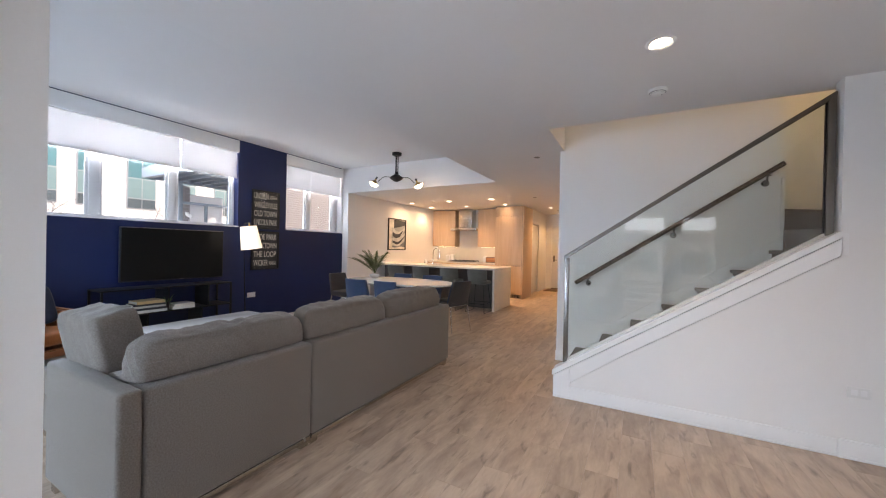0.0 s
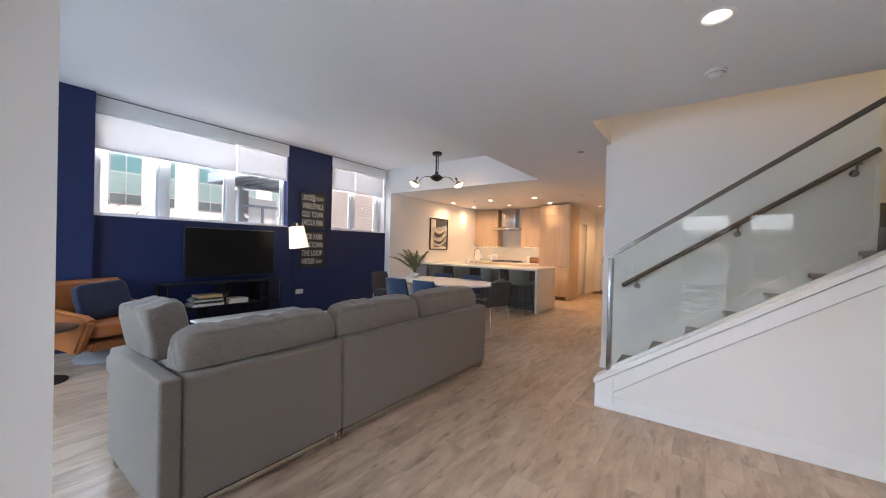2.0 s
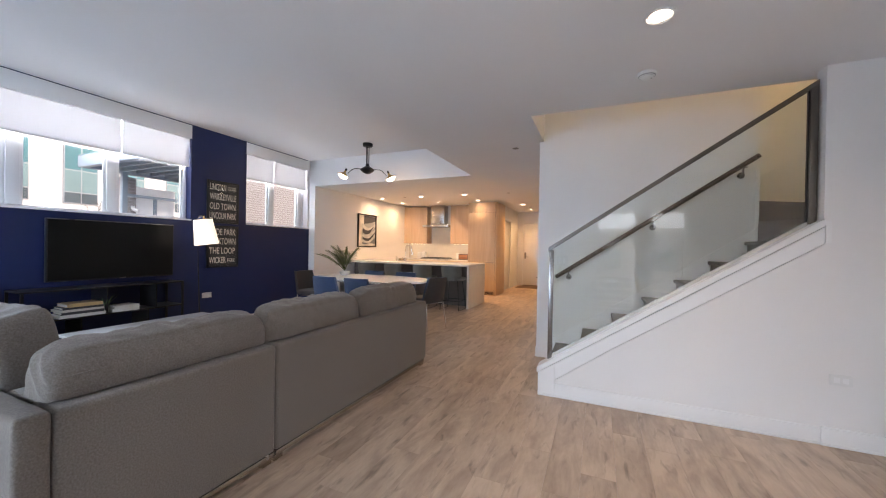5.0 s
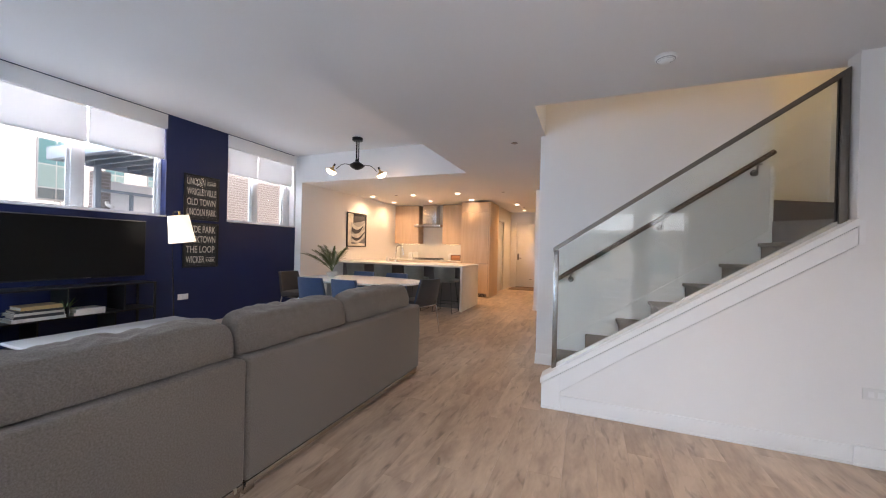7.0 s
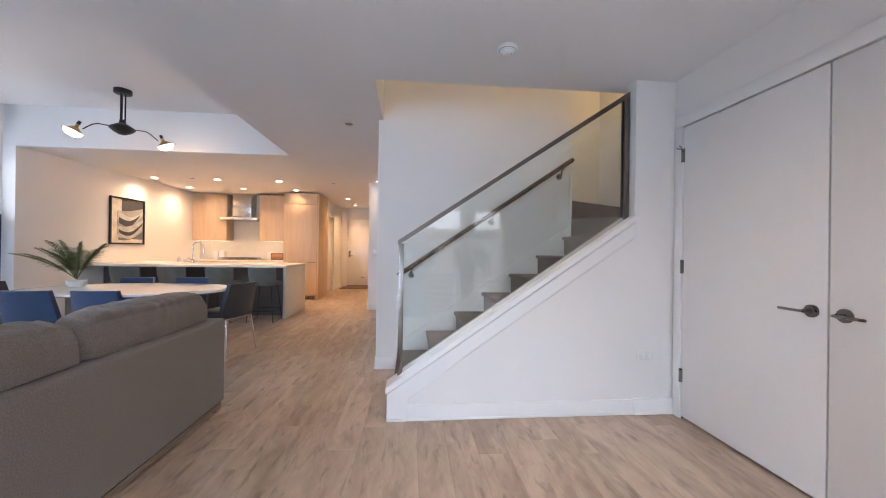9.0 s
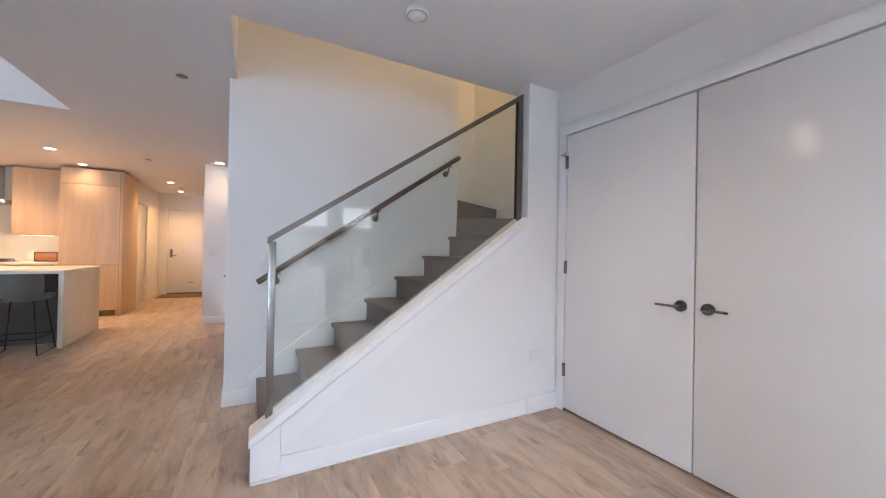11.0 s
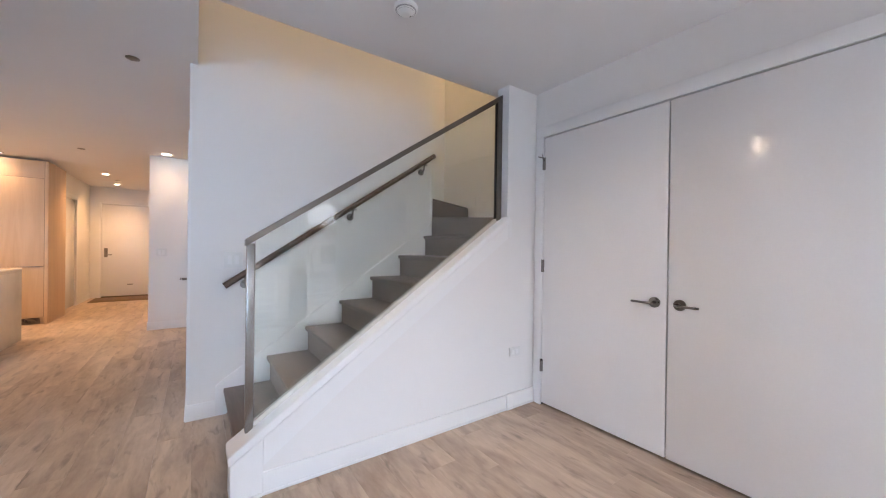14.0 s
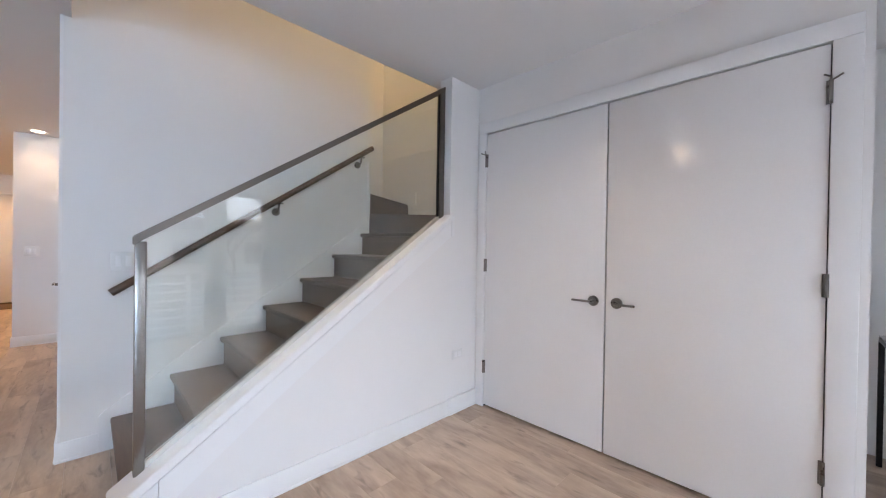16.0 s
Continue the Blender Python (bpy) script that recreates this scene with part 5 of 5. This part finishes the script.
# canisters and a wooden box on the counter
bxw = thing("wooden_box", -3.64, 10.22, 0.914, "reddish wooden bread box on the counter", "box")
part("carcass", boxes((-0.15, 0.15, -0.1, 0.1, 0, 0.165), bev=0.008), m_hand, bxw)
part("front_panel", boxes((-0.13, 0.13, -0.106, -0.1005, 0.02, 0.145), bev=0.004), wood("bread_box_wood", (0.26, 0.10, 0.04), (0.42, 0.19, 0.08), "x"), bxw)
for x, w, hh in ((-3.86, 0.05, 0.16), (-4.98, 0.065, 0.19), (-5.13, 0.065, 0.17)):
    c = thing("canister", x, 10.26, 0.914, "pale square ceramic canister on the kitchen counter", "canister", "counter canisters")
    part("jar", boxes((-w, w, -w, w, 0, hh), bev=0.012), m_pot, c)
    bm = B(); bx(bm, -w * 0.9, w * 0.9, -w * 0.9, w * 0.9, hh + 0.0005, hh + 0.02, bev=0.006); cyl(bm, (0, 0, hh + 0.02), (0, 0, hh + 0.04), 0.014)
    part("lid", bm, m_pot, c)
wall_plate("wall_outlet", "outlet", "white socket in the art wall above the island", XA, 7.35, 1.08, "x", 1, ((0, 0.02, 0.016, 0.014), (0, -0.02, 0.016, 0.014)))

# ---- abstract art print ----
ar = thing("framed_art", XA, 8.14, 1.665, "black framed print of grey and white curved shapes", "picture")
hw, hh = 0.40, 0.425
for b in ((-hw, hw, hh - 0.025, hh), (-hw, hw, -hh, -hh + 0.025), (-hw, -hw + 0.025, -hh + 0.025, hh - 0.025), (hw - 0.025, hw, -hh + 0.025, hh - 0.025)):
    part("frame", boxes((0.001, 0.035, *b), bev=0.002), m_frameblk, ar)
part("mat_board", boxes((0.001, 0.010, -hw + 0.025, hw - 0.025, -hh + 0.025, hh - 0.025)), M("mat_board", (0.55, 0.50, 0.44), 0.9), ar)


def curve_shape(name, pts_lo, pts_hi, x, mat, y0=-0.27, y1=0.27):
    bm = B(); n = 24; rows = []
    for k in range(n + 1):
        u = k / n; y = y0 + (y1 - y0) * u
        lo = pts_lo[0] + pts_lo[1] * math.sin(math.pi * u) + pts_lo[2] * (u - 0.5)
        hi = pts_hi[0] + pts_hi[1] * math.sin(math.pi * u) + pts_hi[2] * (u - 0.5)
        rows.append([bm.verts.new((xx, y, z)) for xx in (x, x + 0.0016) for z in (lo, max(lo + 0.002, hi))])
    for a, b in zip(rows, rows[1:]):
        bm.faces.new((a[2], b[2], b[3], a[3])); bm.faces.new((a[0], a[2], b[2], b[0])); bm.faces.new((a[1], b[1], b[3], a[3]))
    part(name, bm, mat, ar)


tones = {"a": (0.50, 0.50, 0.49), "b": (0.17, 0.18, 0.20), "c": (0.33, 0.34, 0.34), "d": (0.055, 0.055, 0.065), "e": (0.66, 0.63, 0.57)}
tm = {k: M("print_tone", v, 0.85, var=0.16, scale=7) for k, v in tones.items()}
part("paper", boxes((0.0105, 0.0115, -0.372, 0.372, -0.397, 0.397)), tm["e"], ar)
curve_shape("shape", (0.16, -0.10, 0.02), (0.385, 0.0, -0.02), 0.0120, tm["d"], -0.14, 0.37)
curve_shape("shape", (-0.24, -0.12, 0.02), (0.22, -0.02, 0.10), 0.0122, tm["c"], -0.24, 0.37)
curve_shape("shape", (0.09, -0.14, 0.10), (0.21, -0.13, 0.02), 0.0140, tm["a"], -0.22, 0.37)
curve_shape("shape", (0.03, -0.12, 0.14), (0.10, -0.09, 0.06), 0.0160, tm["d"], -0.20, 0.28)
curve_shape("shape", (-0.06, -0.14, 0.14), (-0.02, -0.06, 0.16), 0.0162, tm["a"], -0.24, 0.37)
curve_shape("shape", (-0.13, -0.13, 0.16), (-0.09, -0.10, 0.14), 0.0180, tm["d"], -0.20, 0.34)
curve_shape("shape", (-0.20, -0.12, 0.10), (-0.15, -0.10, 0.16), 0.0164, tm["a"], -0.23, 0.35)
curve_shape("shape", (-0.34, -0.02, 0.02), (-0.24, -0.06, 0.12), 0.0142, tm["b"], -0.21, 0.37)
curve_shape("shape", (-0.392, 0.0, 0.0), (-0.35, 0.02, 0.02), 0.0182, tm["e"], -0.10, 0.33)

# ---- side room console ----
sc = thing("glass_console", 2.45, 1.20, 0, "glass side table with a dark metal frame in the side room", "table")
for x in (-0.12, 0.30):
    for y in (-0.5, 0.20):
        part("leg", boxes((x - 0.012, x + 0.012, y - 0.012, y + 0.012, 0, 0.74), bev=0.002), m_blackm, sc)
for b in ((-0.12, 0.30, -0.512, -0.488), (-0.12, 0.30, 0.188, 0.212), (-0.132, -0.108, -0.488, 0.188), (0.288, 0.312, -0.488, 0.188)):
    part("top_rail", boxes((*b, 0.741, 0.765), bev=0.002), m_blackm, sc)
p = part("glass_top", boxes((-0.13, 0.31, -0.51, 0.21, 0.766, 0.776), bev=0.002), m_railglass, sc)
baseboard(XC + 0.13, 2.89, 1.538, 1.549)

# ---- outdoors ----
m_ground = M("pavement_concrete", (0.30, 0.30, 0.30), 0.9, var=0.15, scale=0.6, bump=0.3, bscale=30)
bm = B(); bx(bm, -300, -6.12, -300, 300, -0.6, -0.3); bx(bm, -6.12, 300, -300, YB - 0.3, -0.6, -0.3); bx(bm, -0.86, 3.1, YB - 0.3, YT - 0.16, -0.6, -0.3)
bx(bm, -6.12, 300, 13.2, 300, -0.6, -0.3); bx(bm, 3.1, 300, YB - 0.3, 13.2, -0.6, -0.3)
setting("ground", bm, m_ground, "pale concrete pavement and street outside", "ground")
m_facade = M("white_facade_panel", (0.88, 0.88, 0.88), 0.7, var=0.04, scale=0.4, bump=0.1, bscale=20)
m_teal = M("teal_glazing", (0.11, 0.26, 0.30), 0.12, var=0.12, scale=0.5, coat=0.3)
m_tealsp = M("teal_spandrel", (0.20, 0.31, 0.33), 0.3, var=0.06, scale=1)
m_darkwin = M("dark_glazing", (0.10, 0.13, 0.15), 0.1, var=0.2, scale=0.6)
m_alu = M("grey_window_metal", (0.45, 0.47, 0.50), 0.4, 0.3)
of = thing("office_building", -22, 6, -0.3, "white panelled office building with teal glass bays across the street", "building")
part("wall", boxes((-10, 0, -30, 14, 0, 13)), m_facade, of)
part("ledge", boxes((0.001, 0.12, -30, 14, 2.35, 2.5), bev=0.01), m_facade, of)
part("plinth", boxes((0.001, 0.06, -30, 14, 0, 0.7)), m_alu, of)
part("parapet", boxes((-10.1, 0.15, -30.1, 14.1, 13, 13.4)), m_facade, of)
bays = [(-1.5, -0.3), (0.3, 1.06), (2.1, 3.3), (4.4, 5.2), (6.2, 7.4), (8.4, 9.2), (10.2, 11.4)] + [(-1.5 - 3.8 * k - 1.2, -1.5 - 3.8 * k) for k in range(1, 6)]
for a, b in bays:
    for z in (3.25, 7.2):
        w = part("window", boxes((0.002, 0.05, a, b, z, z + 2.65), bev=0.005), m_alu, of)
        half = (a + b) / 2
        for y0, y1 in ((a + 0.04, half - 0.02), (half + 0.02, b - 0.04)):
            part("pane", boxes((0.051, 0.058, y0, y1, z + 1.55, z + 2.6)), m_teal, w)
            part("pane", boxes((0.051, 0.058, y0, y1, z + 0.55, z + 1.50)), m_tealsp, w)
            part("pane", boxes((0.051, 0.058, y0, y1, z + 0.05, z + 0.50)), m_darkwin, w)
# brick neighbour
m_brick, nt_, N_, L_, b_ = nodes_of("pale_brick")
tb, tcx, mpx = N_.new("ShaderNodeTexBrick"), N_.new("ShaderNodeTexCoord"), N_.new("ShaderNodeMapping")
sx_, cx_ = N_.new("ShaderNodeSeparateXYZ"), N_.new("ShaderNodeCombineXYZ")
L_.new(tcx.outputs["Object"], sx_.inputs[0]); L_.new(sx_.outputs[1], cx_.inputs[0]); L_.new(sx_.outputs[2], cx_.inputs[1])
L_.new(cx_.outputs[0], mpx.inputs[0]); L_.new(mpx.outputs[0], tb.inputs[0])
tb.inputs["Color1"].default_value, tb.inputs["Color2"].default_value, tb.inputs["Mortar"].default_value = (0.270, 0.243, 0.243, 1), (0.248, 0.221, 0.221, 1), (0.40, 0.39, 0.39, 1)
tb.inputs["Scale"].default_value, tb.inputs["Brick Width"].default_value, tb.inputs["Row Height"].default_value, tb.inputs["Mortar Size"].default_value = 1.0, 0.22, 0.075, 0.010
L_.new(tb.outputs[0], b_.inputs["Base Color"]); b_.inputs["Roughness"].default_value = 0.9
bh = thing("brick_building", -10.4, 9.0, -0.3, "pale red brick building beside the entrance canopy", "building")
part("wall", boxes((-0.9, 0, -1.9, 6, 0, 9)), m_brick, bh)
part("pier", boxes((-0.25, 0.1, -3.95, -3.72, 0, 3.1)), m_brick, bh)
part("parapet", boxes((-1.0, 0.08, -1.95, 6.05, 9, 9.25)), m_facade, bh)
cn = thing("security_camera", -10.29, 5.2, 2.05, "white security camera on a brick pier", "camera")
bm = B(); bx(bm, 0.0, 0.06, -0.03, 0.03, 0, 0.08); cyl(bm, (0.05, 0, 0.0), (0.16, 0.05, -0.05), 0.04); part("housing", bm, m_whitepl, cn)
# entrance canopy
m_canopy = M("blue_grey_steel", (0.24, 0.30, 0.36), 0.45, 0.3, var=0.06, scale=2)
ca = thing("entrance_canopy", -9.2, 5.25, -0.3, "blue-grey steel and glass entrance canopy on posts", "canopy")
for x, y in ((-0.9, -0.3), (-0.9, 0.95), (0.9, 0.95)):
    part("post", boxes((x - 0.05, x + 0.05, y - 0.05, y + 0.05, 0, 3.18), bev=0.005), m_canopy, ca)
for b in ((-1.3, 1.2, -0.95, -0.83), (-1.3, 1.2, 1.0, 1.12), (-1.3, -1.18, -0.83, 1.0), (1.08, 1.2, -0.83, 1.0)):
    part("beam", boxes((*b, 3.18, 3.42), bev=0.005), m_canopy, ca)
for k in range(5):
    y = -0.5 + 0.3 * k
    part("rafter", boxes((-1.18, 1.08, y - 0.025, y + 0.025, 3.22, 3.34)), m_canopy, ca)
p = part("roof_glass", boxes((-1.3, 1.2, -0.95, 1.12, 3.43, 3.445)), m_tealsp, ca)
for z in (1.95, 2.98 - 0.06):
    part("transom", boxes((-0.95, -0.85, -0.25, 0.90, z - 0.3, z - 0.24)), m_canopy, ca)
part("door_mullion", boxes((-0.93, -0.87, 0.30, 0.36, 0, 2.68)), m_canopy, ca)
part("back_wall", boxes((-1.19, -1.12, -0.25, 0.9, 0, 2.9)), m_facade, ca)

m_bark = M("bare_bark", (0.10, 0.08, 0.07), 0.9, var=0.2, scale=20)


def limb(bm, p, q, r0, r1, n):
    w = (q - p).to_track_quat("Z", "Y").to_matrix()
    a, b = ([bm.verts.new(c + w @ Vector((r * math.cos(6.28318 * k / n), r * math.sin(6.28318 * k / n), 0))) for k in range(n)] for c, r in ((p, r0), (q, r1)))
    for k in range(n):
        bm.faces.new((a[k], a[(k + 1) % n], b[(k + 1) % n], b[k]))


def bare_tree(x, y, h, seed, name="bare_tree"):
    t = thing(name, x, y, -0.3, "leafless young street tree with many fine twigs", "tree", "street trees")
    rr = random.Random(seed)
    trunk, crown = B(), B()
    def grow(p, d, ln, r, lv):
        pts = [p]
        q, dd = p.copy(), d.copy()
        for k in range(4):
            dd = (dd + Vector((rr.uniform(-1, 1), rr.uniform(-1, 1), rr.uniform(-0.3, 0.6))) * 0.13).normalized()
            q = q + dd * ln / 4
            pts.append(q.copy())
        tgt = trunk if lv == 0 else crown
        for i in range(4):
            f0, f1 = 1 - 0.4 * i / 4, 1 - 0.4 * (i + 1) / 4
            limb(tgt, pts[i], pts[i + 1], r * f0, r * f1, 4 if lv > 2 else 6)
        if lv >= 5: return
        for k in range(4 if lv < 2 else 3):
            a, up = rr.uniform(0, 6.28), rr.uniform(0.35, 0.95)
            nd = (dd * up + Vector((math.cos(a), math.sin(a), rr.uniform(0.0, 0.5))) * 0.65).normalized()
            grow(pts[rr.choice((2, 3, 4))], nd, ln * rr.uniform(0.55, 0.75), r * 0.52, lv + 1)
    grow(Vector((0, 0, 0)), Vector((0, 0, 1)), h * 0.36, 0.062, 0)
    part("trunk", trunk, m_bark, t); part("crown", crown, m_bark, t)


bare_tree(-15.5, 3.0, 4.6, 3); bare_tree(-15.0, 6.6, 4.4, 8)

bare_tree(2.25, -5.1, 3.6, 21); bare_tree(-0.4, -5.6, 3.0, 5)
# terrace side: slatted fence, building with a sign
tr = thing("terrace_fence", 1.1, -2.1, -0.3, "white terrace fence with horizontal slats", "fence")
for x in (-1.6, -0.4, 0.8, 2.0):
    part("post", boxes((x - 0.03, x + 0.03, -0.03, 0.03, 0, 1.0)), m_trim, tr)
for k in range(6):
    part("slat", boxes((-1.7, 2.1, 0.0305, 0.045, 0.08 + 0.15 * k, 0.115 + 0.15 * k)), m_trim, tr)
lo = thing("shop_building", 1.5, -16, -0.3, "pale building across the terrace street with a dark sign band", "building")
part("wall", boxes((-14, 10, -6, 0, 0, 2.85)), m_facade, lo)
for k in range(7):
    x = -12 + 3.2 * k
    for z in (0.45,):
        w = part("window", boxes((x, x + 2.1, 0.002, 0.05, z, z + 1.2)), m_alu, lo)
        part("pane", boxes((x + 0.05, x + 1.02, 0.051, 0.06, z + 0.05, z + 1.15)), m_darkwin, w)
        part("pane", boxes((x + 1.08, x + 2.05, 0.051, 0.06, z + 0.05, z + 1.15)), m_teal, w)
part("sign_band", boxes((-6, 6, 0.002, 0.08, 2.22, 2.64)), M("sign_dark", (0.06, 0.06, 0.07), 0.5), lo)
cu = bpy.data.curves.new("sign_letters", "FONT")
cu.body, cu.size, cu.align_x = "PARK.COM   LEASING OFFICE", 0.40, "CENTER"
tmp = new("letters_tmp", cu)
me = bpy.data.meshes.new_from_object(tmp.evaluated_get(bpy.context.evaluated_depsgraph_get()))
bpy.data.objects.remove(tmp)
for v in me.vertices:
    v.co = Vector((-v.co.x - 0.4, 0.085, 2.28 + v.co.y))
me.materials.clear(); me.materials.append(m_whitepl)
ob = new("lettering", me); ob.parent = lo

# glowing sheet added to brighten the room and the rail glass reflections
setting("backdrop", boxes((-60, 60, -60.2, -60, 1.9, 45)), glow("pale_sky_glow", (0.80, 0.90, 1.0), 2.9), "added glowing sheet as plain pale overcast sky beyond the terrace", "backdrop")

# ---- floor planks ----
fl_ = bpy.data.objects["subfloor"]
fl_.name = "floor"
tagged(fl_, "warm oak-look plank floor with dark knots", "floor", "", "structure")
PW, PL = 0.183, 1.22


def plank_mesh(w, l):
    bm = B(); c = 0.0007
    lo, hi, top = [], [], []
    for sx, sy in ((-1, -1), (1, -1), (1, 1), (-1, 1)):
        lo.append(bm.verts.new((sx * (w / 2 - 0.0004), sy * (l / 2 - 0.0004), -0.012)))
        hi.append(bm.verts.new((sx * (w / 2 - 0.0004), sy * (l / 2 - 0.0004), -c)))
        top.append(bm.verts.new((sx * (w / 2 - c), sy * (l / 2 - c), 0)))
    for i in range(4):
        j = (i + 1) % 4
        bm.faces.new((lo[i], lo[j], hi[j], hi[i])); bm.faces.new((hi[i], hi[j], top[j], top[i]))
    bm.faces.new(top)
    return mesh_of(bm, "plank", m_floor)


pm = plank_mesh(PW, PL)
rest_v, rest_f = [], []
rg = random.Random(21)
x = -5.78 + PW / 2
while x < 2.95:
    y = YB - rg.random() * PL + PL / 2
    while y < 12.85:
        if -2.75 < x < 1.85 and -0.6 < y < 10.0 or x > 1.7 and -0.6 < y < 0.4:
            y0, y1 = max(y - PL / 2, YT - 0.15 if x > -0.81 else YB), y + PL / 2
            if y1 > y0:
                o = new("plank", pm); o.parent = fl_; o.matrix_basis = pose(x, (y0 + y1) / 2, 0) @ Matrix.Diagonal((1, (y1 - y0) / PL, 1, 1))
        elif not (x > 1.75 and y > 2.2) and not (x > -0.81 and y < 0.4):
            n0 = len(rest_v)
            for sx, sy in ((-1, -1), (1, -1), (1, 1), (-1, 1)):
                rest_v.append((x + sx * (PW / 2 - 0.001), y + sy * (PL / 2 - 0.001), 0.0))
            for sx, sy in ((-1, -1), (1, -1), (1, 1), (-1, 1)):
                rest_v.append((x + sx * (PW / 2 - 0.001), y + sy * (PL / 2 - 0.001), -0.012))
            rest_f.append((n0, n0 + 1, n0 + 2, n0 + 3))
            for i in range(4):
                rest_f.append((n0 + i, n0 + 4 + i, n0 + 4 + (i + 1) % 4, n0 + (i + 1) % 4))
        y += PL
    x += PW
me = bpy.data.meshes.new("plank_field")
me.from_pydata(rest_v, [], rest_f)
me.materials.append(m_floor)
ob = new("plank_field", me); ob.parent = fl_
tagged(ob, kind="stuff")
